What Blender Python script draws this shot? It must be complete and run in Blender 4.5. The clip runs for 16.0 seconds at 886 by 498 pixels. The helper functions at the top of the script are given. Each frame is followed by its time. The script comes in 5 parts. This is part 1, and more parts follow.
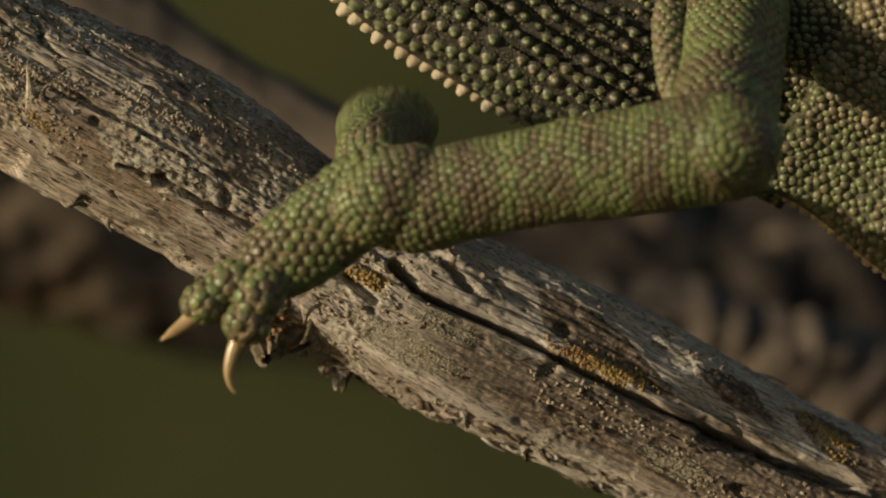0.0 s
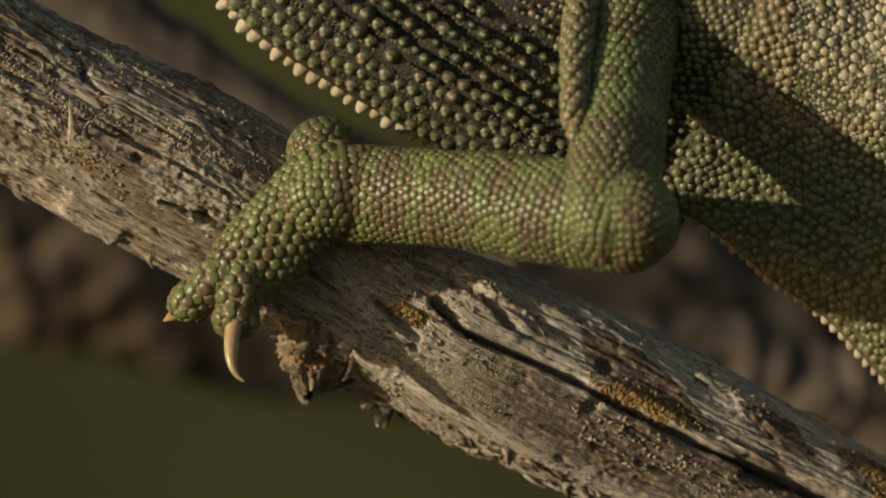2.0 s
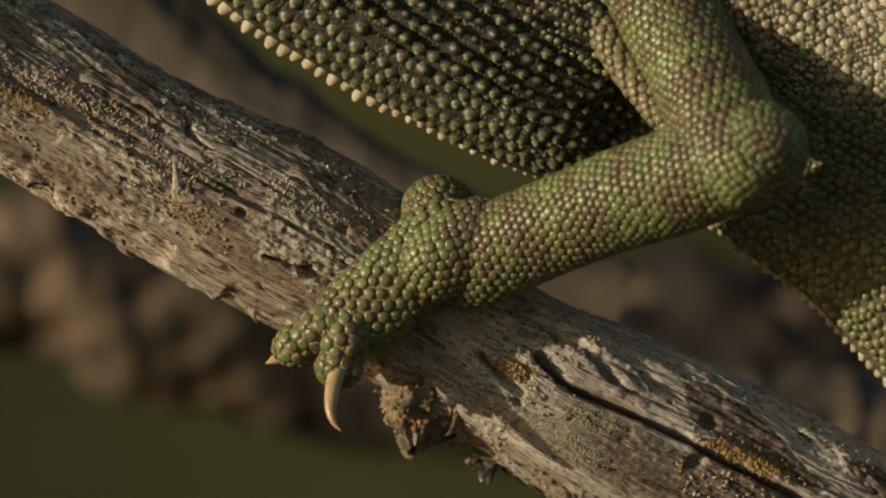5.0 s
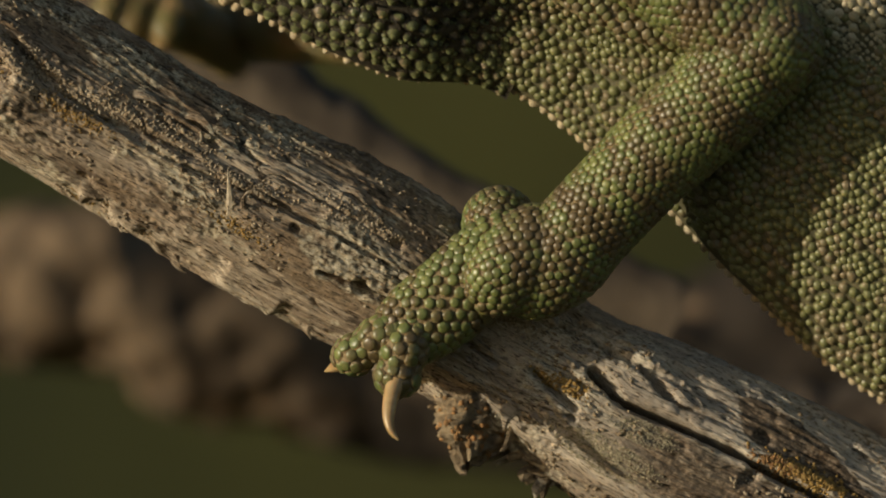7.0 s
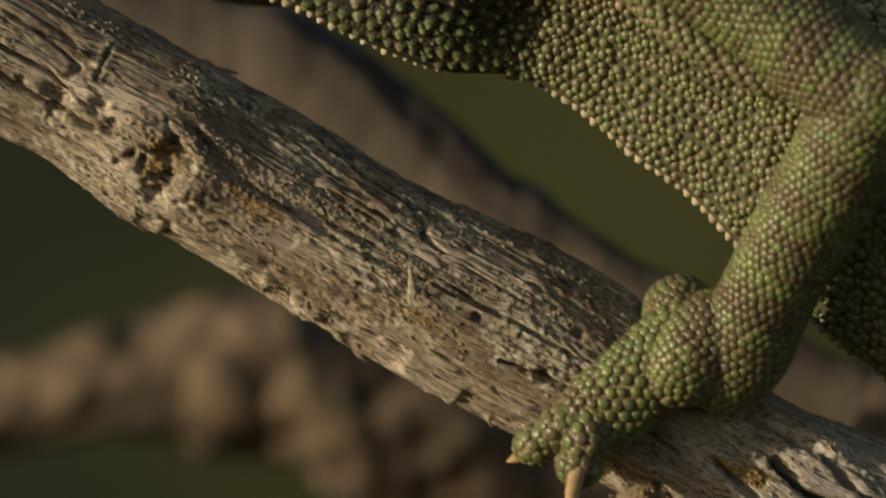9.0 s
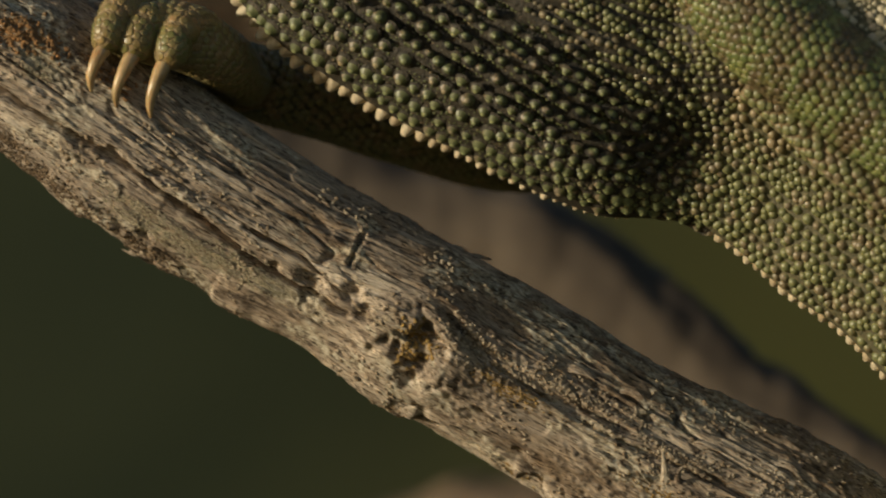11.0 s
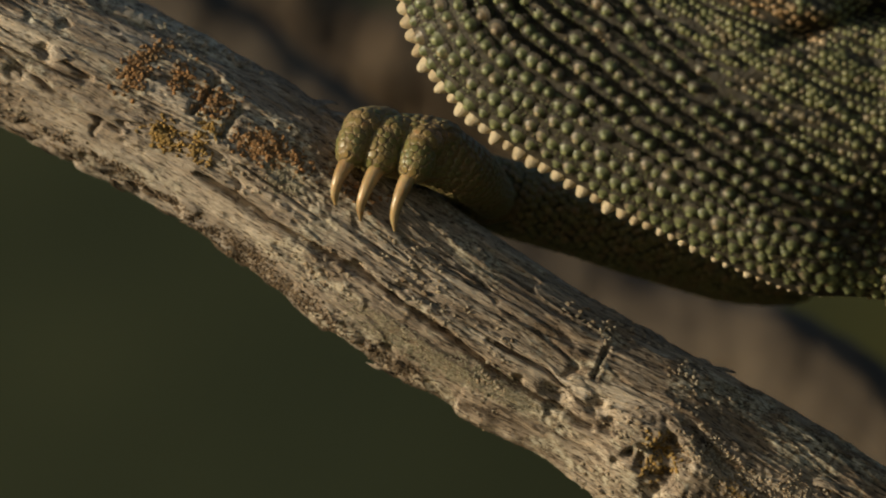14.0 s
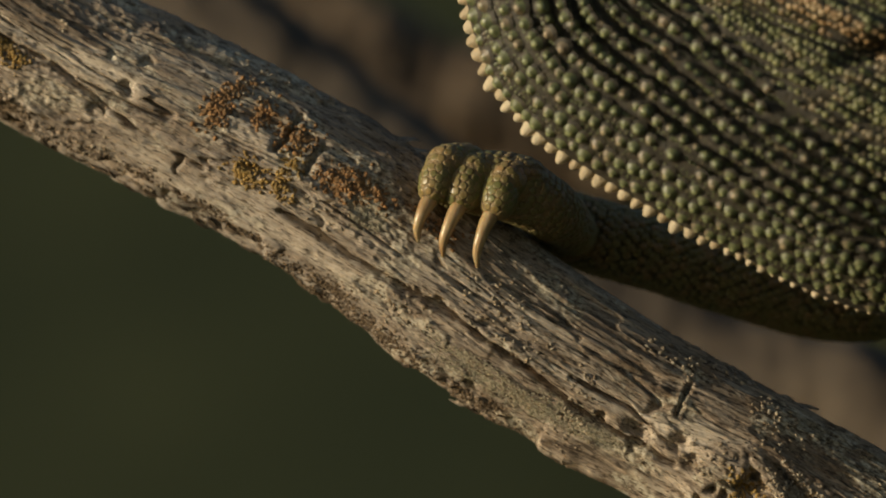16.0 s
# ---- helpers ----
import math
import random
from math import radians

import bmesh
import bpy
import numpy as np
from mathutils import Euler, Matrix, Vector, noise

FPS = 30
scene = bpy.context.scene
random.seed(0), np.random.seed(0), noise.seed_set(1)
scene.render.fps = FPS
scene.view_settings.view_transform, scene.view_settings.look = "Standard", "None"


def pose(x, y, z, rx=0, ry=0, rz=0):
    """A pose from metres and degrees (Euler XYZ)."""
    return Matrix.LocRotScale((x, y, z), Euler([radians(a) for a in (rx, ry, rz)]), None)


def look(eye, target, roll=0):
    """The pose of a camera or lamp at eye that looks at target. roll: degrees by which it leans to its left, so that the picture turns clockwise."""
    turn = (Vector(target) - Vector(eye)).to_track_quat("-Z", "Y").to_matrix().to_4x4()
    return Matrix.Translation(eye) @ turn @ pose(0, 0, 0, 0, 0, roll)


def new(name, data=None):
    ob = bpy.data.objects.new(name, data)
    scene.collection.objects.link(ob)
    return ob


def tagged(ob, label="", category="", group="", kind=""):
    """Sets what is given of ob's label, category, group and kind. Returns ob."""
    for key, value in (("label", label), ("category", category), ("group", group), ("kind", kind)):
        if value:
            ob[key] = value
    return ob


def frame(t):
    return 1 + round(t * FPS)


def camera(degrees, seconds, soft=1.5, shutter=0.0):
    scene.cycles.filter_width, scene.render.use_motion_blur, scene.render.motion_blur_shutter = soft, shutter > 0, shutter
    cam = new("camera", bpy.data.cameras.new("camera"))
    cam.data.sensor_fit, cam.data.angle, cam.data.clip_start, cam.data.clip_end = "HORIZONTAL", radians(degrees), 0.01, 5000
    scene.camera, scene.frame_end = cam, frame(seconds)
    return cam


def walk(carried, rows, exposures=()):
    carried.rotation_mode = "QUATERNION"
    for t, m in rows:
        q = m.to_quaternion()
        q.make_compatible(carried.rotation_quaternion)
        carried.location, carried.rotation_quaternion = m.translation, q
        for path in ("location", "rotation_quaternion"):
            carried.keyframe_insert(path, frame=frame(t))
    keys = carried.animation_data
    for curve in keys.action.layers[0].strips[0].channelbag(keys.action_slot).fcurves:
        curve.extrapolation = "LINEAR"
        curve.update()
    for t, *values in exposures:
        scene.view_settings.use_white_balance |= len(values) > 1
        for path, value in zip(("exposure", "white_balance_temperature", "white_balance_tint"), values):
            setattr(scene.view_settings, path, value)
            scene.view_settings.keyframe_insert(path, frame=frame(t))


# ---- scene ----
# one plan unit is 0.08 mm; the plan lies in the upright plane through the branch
U = 8e-5
D = 0.8969                      # from the lens to that plane
CX, CZ = -500 * U, 280 * U      # foot of the lens on the plane


def at(u, v, d=0.0):
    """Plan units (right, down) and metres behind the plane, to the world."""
    k = (D + d) / D
    return Vector((CX + ((u - 784) * U - CX) * k, d, CZ + ((441 - v) * U - CZ) * k))


# ---- camera: on a tripod, panning slowly along the branch ----
cam = camera(8.0, 16.0, soft=1.8, shutter=0.5)
cam.data.dof.use_dof = True
cam.data.dof.focus_distance = D - 0.012
cam.data.dof.aperture_fstop = 13.0
PAN = [(0, -355.3, -191.4), (0.5, -349.2, -191.4), (1, -333.9, -183.7), (1.5, -312.4, -148.5), (2, -280.3, -125.6),
       (2.5, -245.0, -110.2), (3, -217.4, -91.9), (3.5, -191.4, -76.5), (4, -160.8, -56.7), (6.3, -28.4, -7.5),
       (6.5, -21.4, -4.6), (7, 0.0, 0.0), (7.5, 33.7, 1.6), (8, 107.2, 6.1), (8.5, 208.2, 62.8), (9, 321.5, 157.7),
       (9.5, 447.2, 260.4), (10, 571.2, 372.0), (10.2, 612.6, 402.7), (12.3, 992.2, 575.9), (12.5, 1021.4, 591.3),
       (13, 1088.7, 631.1), (13.5, 1143.8, 664.7), (14, 1202.0, 687.7), (14.5, 1252.6, 701.5), (15, 1284.7, 722.9),
       (15.5, 1315.4, 732.1), (16, 1349.1, 753.5)]
EYE = Vector((CX, -D, CZ))
walk(cam, [(t, look(EYE, (-x * U, 0, y * U))) for t, x, y in PAN])


def pan(t):
    """How far the aim has moved at t, in plan units."""
    a = np.array(PAN)
    return float(np.interp(t, a[:, 0], a[:, 1])), float(np.interp(t, a[:, 0], a[:, 2]))


# ---- light: low warm sun from the upper left, and the sky ----
SUN_TO = Vector((-0.90, -0.325, 0.168)).normalized()
sun = new("sun", bpy.data.lights.new("sun", "SUN"))
sun.data.energy, sun.data.angle, sun.data.color = 5.0, radians(0.6), (1.0, 0.878, 0.65)
sun.matrix_basis = look(SUN_TO * 20, (0, 0, 0))
world = bpy.data.worlds.new("sky")
scene.world = world
world.use_nodes = True
sky = world.node_tree.nodes.new("ShaderNodeTexSky")
sky.sky_type, sky.sun_disc = "NISHITA", False
sky.sun_elevation = math.asin(SUN_TO.z)
sky.sun_rotation = math.atan2(SUN_TO.x, SUN_TO.y)
world.node_tree.links.new(sky.outputs[0], world.node_tree.nodes["Background"].inputs[0])
world.node_tree.nodes["Background"].inputs[1].default_value = 0.11
scene.view_settings.exposure = -0.375


# ---- materials ----
def material(name, build, rough=0.6, spec=0.5):
    m = bpy.data.materials.new(name)
    m.use_nodes = True
    n, l = m.node_tree.nodes, m.node_tree.links
    b = n["Principled BSDF"]
    b.inputs["Roughness"].default_value = rough
    b.inputs["Specular IOR Level"].default_value = spec
    build(n, l, b)
    return m


def ramp(n, l, fac, stops):
    r = n.new("ShaderNodeValToRGB")
    while len(r.color_ramp.elements) < len(stops):
        r.color_ramp.elements.new(0.5)
    for e, (p, c) in zip(r.color_ramp.elements, stops):
        e.position, e.color = p, (*c, 1)
    l.new(fac, r.inputs[0])
    return r.outputs[0]


def coords(n, l, scale=(1, 1, 1), turn=(0, 0, 0), kind="Object"):
    tc, mp = n.new("ShaderNodeTexCoord"), n.new("ShaderNodeMapping")
    mp.inputs["Scale"].default_value, mp.inputs["Rotation"].default_value = scale, turn
    l.new(tc.outputs[kind], mp.inputs[0])
    return mp.outputs[0]


def noise_tex(n, l, vec, scale, detail=4.0, rough=0.6):
    t = n.new("ShaderNodeTexNoise")
    t.inputs["Scale"].default_value, t.inputs["Detail"].default_value, t.inputs["Roughness"].default_value = scale, detail, rough
    l.new(vec, t.inputs["Vector"])
    return t.outputs["Fac"]


def mix(n, l, fac, a, b, kind="MIX"):
    m = n.new("ShaderNodeMix")
    m.data_type, m.blend_type = "RGBA", kind
    for value, socket in ((fac, m.inputs[0]), (a, m.inputs[6]), (b, m.inputs[7])):
        if isinstance(value, (int, float)):
            socket.default_value = value
        elif isinstance(value, tuple):
            socket.default_value = (*value, 1)
        else:
            l.new(value, socket)
    return m.outputs[2]


def bump(n, l, b, height, strength, distance):
    k = n.new("ShaderNodeBump")
    k.inputs["Strength"].default_value, k.inputs["Distance"].default_value = strength, distance
    l.new(height, k.inputs["Height"])
    l.new(k.outputs[0], b.inputs["Normal"])


def scales_mat(name, green, dark, brown, brown_from, rough, island=0.35, band=260.0, stretch=(1, 1, 1), low=0.30, mid=0.48):
    """Pebbly lizard skin: bands of brown on green, every scale a shade of its own."""
    def build(n, l, b):
        vec = coords(n, l, stretch)
        big = noise_tex(n, l, vec, band, 2.0)
        geo = n.new("ShaderNodeNewGeometry")
        add = n.new("ShaderNodeMath")
        add.operation = "MULTIPLY_ADD"
        both, info = n.new("ShaderNodeMath"), n.new("ShaderNodeObjectInfo")
        l.new(geo.outputs["Random Per Island"], both.inputs[0])
        l.new(info.outputs["Random"], both.inputs[1])
        turn_over = n.new("ShaderNodeMath")
        turn_over.operation = "FRACT"
        l.new(both.outputs[0], turn_over.inputs[0])
        l.new(turn_over.outputs[0], add.inputs[0])
        add.inputs[1].default_value = island
        l.new(big, add.inputs[2])
        c = ramp(n, l, add.outputs[0], [(low, dark), (mid, green), (brown_from, green), (brown_from + 0.10, brown)])
        fine = noise_tex(n, l, vec, 2500, 3.0)
        c = mix(n, l, 0.35, c, ramp(n, l, fine, [(0.3, (0.3, 0.3, 0.3)), (0.7, (1.5, 1.45, 1.35))]), "MULTIPLY")
        l.new(c, b.inputs["Base Color"])
        bump(n, l, b, fine, 0.3, 0.0002)
    return material(name, build, rough, 0.5)


def skin_mat(name, a, c2):
    def build(n, l, b):
        f = noise_tex(n, l, coords(n, l), 900, 5.0)
        l.new(ramp(n, l, f, [(0.35, a), (0.7, c2)]), b.inputs["Base Color"])
        bump(n, l, b, noise_tex(n, l, coords(n, l), 2200, 3.0), 0.7, 0.0004)
    return material(name, build, 0.6, 0.4)


def limb_mat(name, pale, green, olive, brown, fine_ring=330.0):
    """Green limb scales ringed with brown across the limb, broken up scale by scale."""
    def build(n, l, b):
        ring = noise_tex(n, l, coords(n, l, (1, 0.2, 0.2)), fine_ring, 2.0)
        big = noise_tex(n, l, coords(n, l), 120, 2.0)
        geo = n.new("ShaderNodeNewGeometry")
        terms = None
        for socket, weight in ((ring, 1.0), (big, 0.30), (geo.outputs["Random Per Island"], 0.20)):
            add = n.new("ShaderNodeMath")
            add.operation = "MULTIPLY_ADD"
            l.new(socket, add.inputs[0])
            add.inputs[1].default_value = weight
            if terms is None:
                add.inputs[2].default_value = 0.0
            else:
                l.new(terms, add.inputs[2])
            terms = add.outputs[0]
        c = ramp(n, l, terms, [(0.55, pale), (0.685, green), (0.78, olive), (0.89, brown)])
        fine = noise_tex(n, l, coords(n, l), 2600, 3.0)
        c = mix(n, l, 0.35, c, ramp(n, l, fine, [(0.3, (0.5, 0.5, 0.5)), (0.7, (1.3, 1.3, 1.25))]), "MULTIPLY")
        l.new(c, b.inputs["Base Color"])
        bump(n, l, b, fine, 0.18, 0.0002)
    return material(name, build, 0.36, 0.5)


LIMB_SCALE = limb_mat("limb_scales", (0.185, 0.200, 0.064), (0.122, 0.150, 0.049), (0.128, 0.120, 0.046), (0.105, 0.078, 0.038), 310.0)
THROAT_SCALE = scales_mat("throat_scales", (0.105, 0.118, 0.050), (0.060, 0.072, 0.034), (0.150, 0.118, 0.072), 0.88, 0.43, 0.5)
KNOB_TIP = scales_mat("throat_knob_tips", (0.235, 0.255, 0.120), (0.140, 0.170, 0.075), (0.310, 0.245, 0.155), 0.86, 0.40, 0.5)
BELLY_SCALE = scales_mat("flank_scales", (0.165, 0.170, 0.070), (0.095, 0.108, 0.045), (0.185, 0.150, 0.085), 0.72, 0.38, 0.35)
GRAIN_SCALE = scales_mat("flank_granules", (0.34, 0.30, 0.19), (0.15, 0.135, 0.08), (0.46, 0.41, 0.28), 0.60, 0.5, 0.3)
SHOULDER_SCALE = scales_mat("shoulder_scales", (0.200, 0.165, 0.080), (0.115, 0.130, 0.050), (0.300, 0.235, 0.135), 0.62, 0.40, 0.25, 420.0, (1.0, 0.4, 0.16))
PALE_SCALE = scales_mat("pale_flank_scales", (0.47, 0.42, 0.27), (0.28, 0.27, 0.15), (0.50, 0.43, 0.30), 0.7, 0.4)
LIP_SCALE = scales_mat("lip_scales", (0.30, 0.20, 0.10), (0.20, 0.13, 0.06), (0.40, 0.30, 0.17), 0.7, 0.4)
FAR_SCALE = scales_mat("inner_limb_scales", (0.225, 0.190, 0.074), (0.140, 0.140, 0.050), (0.270, 0.185, 0.085), 0.70, 0.40)
TOE_SCALE = scales_mat("far_toe_scales", (0.265, 0.190, 0.074), (0.150, 0.150, 0.048), (0.35, 0.200, 0.09), 0.66, 0.34, 0.10, low=0.40, mid=0.64)
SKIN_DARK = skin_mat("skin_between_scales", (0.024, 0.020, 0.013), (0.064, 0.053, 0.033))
SKIN_LIMB = skin_mat("limb_skin", (0.155, 0.115, 0.057), (0.265, 0.195, 0.100))
SKIN_CHEST = skin_mat("chest_skin", (0.070, 0.066, 0.034), (0.140, 0.126, 0.066))
SKIN_FAR = skin_mat("inner_limb_skin", (0.19, 0.14, 0.065), (0.29, 0.20, 0.095))


def horn_build(n, l, b):
    f = noise_tex(n, l, coords(n, l), 350, 3.0)
    l.new(ramp(n, l, f, [(0.3, (0.32, 0.205, 0.092)), (0.7, (0.52, 0.375, 0.195))]), b.inputs["Base Color"])
    b.inputs["Subsurface Weight"].default_value = 0.4
    b.inputs["Subsurface Radius"].default_value = (0.002, 0.001, 0.0005)
    bump(n, l, b, noise_tex(n, l, coords(n, l), 2500, 2.0), 0.2, 0.0002)


HORN = material("claw_horn", horn_build, 0.27)


def cone_build(n, l, b):
    geo = n.new("ShaderNodeObjectInfo")
    c = ramp(n, l, geo.outputs["Random"], [(0.0, (0.36, 0.28, 0.165)), (1.0, (0.54, 0.46, 0.31))])
    f = noise_tex(n, l, coords(n, l), 1500, 3.0)
    l.new(mix(n, l, 0.4, c, ramp(n, l, f, [(0.3, (0.5, 0.48, 0.42)), (0.7, (1.2, 1.2, 1.2))]), "MULTIPLY"), b.inputs["Base Color"])
    bump(n, l, b, f, 0.6, 0.0004)


CREAM = material("crest_cream", cone_build, 0.62)


def wood_build(n, l, b):
    vec = coords(n, l)
    bend = n.new("ShaderNodeTexNoise")
    bend.inputs["Scale"].default_value = 70
    l.new(vec, bend.inputs["Vector"])
    off = n.new("ShaderNodeVectorMath")
    off.operation = "SCALE"
    off.inputs["Scale"].default_value = 0.0030
    l.new(bend.outputs["Color"], off.inputs[0])
    bent = n.new("ShaderNodeVectorMath")
    l.new(vec, bent.inputs[0])
    l.new(off.outputs[0], bent.inputs[1])

    def along_grain(x):
        mp = n.new("ShaderNodeMapping")
        mp.inputs["Scale"].default_value = (x, 1, 1)
        l.new(bent.outputs[0], mp.inputs[0])
        return mp.outputs[0]

    fibre = noise_tex(n, l, along_grain(0.03), 3400, 4.0, 0.65)
    fine = noise_tex(n, l, along_grain(0.06), 1100, 5.0, 0.65)
    mid = noise_tex(n, l, along_grain(0.10), 260, 5.0, 0.6)
    patch = noise_tex(n, l, along_grain(0.5), 75, 5.0, 0.6)
    crust = noise_tex(n, l, along_grain(0.6), 110, 6.0, 0.7)
    speck = noise_tex(n, l, vec, 1100, 4.0, 0.7)
    c = ramp(n, l, mid, [(0.34, (0.215, 0.170, 0.127)), (0.48, (0.340, 0.275, 0.206)), (0.64, (0.495, 0.425, 0.332))])
    c = mix(n, l, 0.7, c, ramp(n, l, fine, [(0.36, (0.26, 0.22, 0.19)), (0.46, (0.85, 0.83, 0.80)), (0.62, (1.3, 1.3, 1.3))]), "MULTIPLY")
    c = mix(n, l, 0.5, c, ramp(n, l, fibre, [(0.36, (0.28, 0.24, 0.21)), (0.46, (0.90, 0.89, 0.87)), (0.62, (1.3, 1.3, 1.3))]), "MULTIPLY")
    c = mix(n, l, ramp(n, l, patch, [(0.49, (0, 0, 0)), (0.56, (0.8, 0.8, 0.8))]), c, mix(n, l, 0.8, (0.19, 0.135, 0.085), ramp(n, l, speck, [(0.38, (0.35, 0.33, 0.3)), (0.60, (1.5, 1.5, 1.5))]), "MULTIPLY"))
    grit = ramp(n, l, speck, [(0.38, (0.10, 0.075, 0.05)), (0.48, (0.36, 0.31, 0.22)), (0.60, (0.58, 0.53, 0.41))])
    c = mix(n, l, ramp(n, l, crust, [(0.52, (0, 0, 0)), (0.57, (0.85, 0.85, 0.85))]), c, grit)
    dots = noise_tex(n, l, along_grain(0.45), 620, 3.0, 0.6)
    c = mix(n, l, ramp(n, l, dots, [(0.60, (0, 0, 0)), (0.66, (0.8, 0.8, 0.8))]), c, (0.055, 0.04, 0.028))
    dash = noise_tex(n, l, along_grain(0.15), 3600, 2.0, 0.6)
    c = mix(n, l, 0.9, c, ramp(n, l, dash, [(0.36, (0.16, 0.13, 0.11)), (0.43, (1, 1, 1)), (0.60, (1.0, 1.0, 1.0)), (0.68, (1.3, 1.3, 1.3))]), "MULTIPLY")
    bleach = noise_tex(n, l, along_grain(0.3), 42, 4.0, 0.6)
    sep = n.new("ShaderNodeSeparateXYZ")
    l.new(bent.outputs[0], sep.inputs[0])
    reach = n.new("ShaderNodeMapRange")
    reach.inputs[1].default_value, reach.inputs[2].default_value = 800 * U, 1500 * U
    reach.inputs[4].default_value = 1.0
    l.new(sep.outputs[0], reach.inputs[0])
    back = n.new("ShaderNodeMapRange")
    back.inputs[1].default_value, back.inputs[2].default_value, back.inputs[4].default_value = -350 * U, -900 * U, 0.6
    l.new(sep.outputs[0], back.inputs[0])
    either = n.new("ShaderNodeMath")
    either.operation = "MAXIMUM"
    l.new(reach.outputs[0], either.inputs[0])
    l.new(back.outputs[0], either.inputs[1])
    pale = n.new("ShaderNodeMath")
    pale.operation = "MULTIPLY"
    l.new(either.outputs[0], pale.inputs[0])
    l.new(ramp(n, l, bleach, [(0.40, (0.12, 0.12, 0.12)), (0.56, (0.55, 0.55, 0.55))]), pale.inputs[1])
    c = mix(n, l, pale.outputs[0], c, mix(n, l, 1.0, (0.62, 0.56, 0.485), ramp(n, l, dash, [(0.36, (0.3, 0.27, 0.24)), (0.47, (1, 1, 1))]), "MULTIPLY"))
    # brown rotten strip under the long split
    masks = []
    climb = n.new("ShaderNodeMapRange")
    climb.inputs[1].default_value, climb.inputs[2].default_value, climb.inputs[4].default_value = 1650 * U, 2650 * U, 130 * U
    l.new(sep.outputs[0], climb.inputs[0])
    under = n.new("ShaderNodeMath")
    under.operation = "SUBTRACT"
    l.new(sep.outputs[2], under.inputs[0])
    l.new(climb.outputs[0], under.inputs[1])
    for socket, lo, hi in ((sep.outputs[0], 1250 * U, 1450 * U), (under.outputs[0], -46 * U, -62 * U), (under.outputs[0], -196 * U, -150 * U)):
        mr = n.new("ShaderNodeMapRange")
        mr.interpolation_type = "SMOOTHSTEP"
        mr.inputs[1].default_value, mr.inputs[2].default_value = lo, hi
        l.new(socket, mr.inputs[0])
        masks.append(mr.outputs[0])
    masks.append(ramp(n, l, patch, [(0.34, (0.45, 0.45, 0.45)), (0.50, (0.82, 0.82, 0.82))]))
    rot = masks[0]
    for extra in masks[1:]:
        times = n.new("ShaderNodeMath")
        times.operation = "MULTIPLY"
        l.new(rot, times.inputs[0])
        l.new(extra, times.inputs[1])
        rot = times.outputs[0]
    rotten = ramp(n, l, speck, [(0.38, (0.035, 0.024, 0.016)), (0.52, (0.105, 0.074, 0.048)), (0.64, (0.27, 0.205, 0.145))])
    rotten = mix(n, l, 0.85, rotten, ramp(n, l, fibre, [(0.38, (0.3, 0.27, 0.25)), (0.50, (1.0, 1.0, 1.0)), (0.62, (1.7, 1.65, 1.6))]), "MULTIPLY")
    c = mix(n, l, rot, c, rotten)
    # remnants of dark bark on the bleached wood above the split
    for a0, z0, run, high in ((1600, 30, 96, 26), (1730, 16, 60, 17), (1900, 62, 60, 18), (2120, 70, 80, 20)):
        shift = n.new("ShaderNodeMapping")
        shift.vector_type = "TEXTURE"
        shift.inputs["Location"].default_value = (a0 * U, -135 * U, z0 * U)
        shift.inputs["Rotation"].default_value = (0, radians(8), 0)
        shift.inputs["Scale"].default_value = (run * U, 150 * U, high * U)
        l.new(bent.outputs[0], shift.inputs[0])
        far = n.new("ShaderNodeVectorMath")
        far.operation = "LENGTH"
        l.new(shift.outputs[0], far.inputs[0])
        edge = n.new("ShaderNodeMath")
        edge.operation = "MULTIPLY_ADD"
        l.new(crust, edge.inputs[0])
        edge.inputs[1].default_value = -2.6
        l.new(far.outputs["Value"], edge.inputs[2])
        c = mix(n, l, ramp(n, l, edge.outputs[0], [(0.0, (0.9, 0.9, 0.9)), (0.12, (0, 0, 0))]), c, rotten)
    l.new(c, b.inputs["Base Color"])
    hsum = n.new("ShaderNodeMath")
    l.new(fibre, hsum.inputs[0])
    l.new(speck, hsum.inputs[1])
    hs2 = n.new("ShaderNodeMath")
    l.new(hsum.outputs[0], hs2.inputs[0])
    l.new(dash, hs2.inputs[1])
    bump(n, l, b, hs2.outputs[0], 0.6, 0.00026)


WOOD = material("weathered_wood", wood_build, 0.85, 0.25)


def plain(name, a, c2, scale, rough=0.8, relief=0.5, dist=0.0006):
    def build(n, l, b):
        f = noise_tex(n, l, coords(n, l), scale, 5.0)
        l.new(ramp(n, l, f, [(0.32, a), (0.68, c2)]), b.inputs["Base Color"])
        bump(n, l, b, f, relief, dist)
    return material(name, build, rough, 0.3)


DEADWOOD = plain("dry_bark", (0.040, 0.029, 0.020), (0.21, 0.150, 0.095), 60, 0.9, 0.8, 0.004)


PALE_WOOD = plain("pale_split_wood", (0.36, 0.29, 0.20), (0.60, 0.52, 0.40), 900, 0.85, 0.6, 0.0006)
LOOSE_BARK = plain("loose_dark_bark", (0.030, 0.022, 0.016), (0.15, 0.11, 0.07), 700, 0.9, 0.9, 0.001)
STUB_BARK = plain("stump_bark", (0.07, 0.05, 0.033), (0.34, 0.265, 0.17), 520, 0.9, 0.9, 0.0012)
# brown kept dark so the colour carries the shade behind the perch
MIDBARK = plain("shade_dimmed_bark", (0.046, 0.036, 0.027), (0.102, 0.080, 0.058), 60, 0.9, 0.6, 0.002)
# bark darkened to stand in for shade, knots paler for sunlit lumps
SHADE_TONED_BARK = plain("shade_toned_bark", (0.010, 0.008, 0.006), (0.042, 0.031, 0.022), 60, 0.9, 0.8, 0.004)
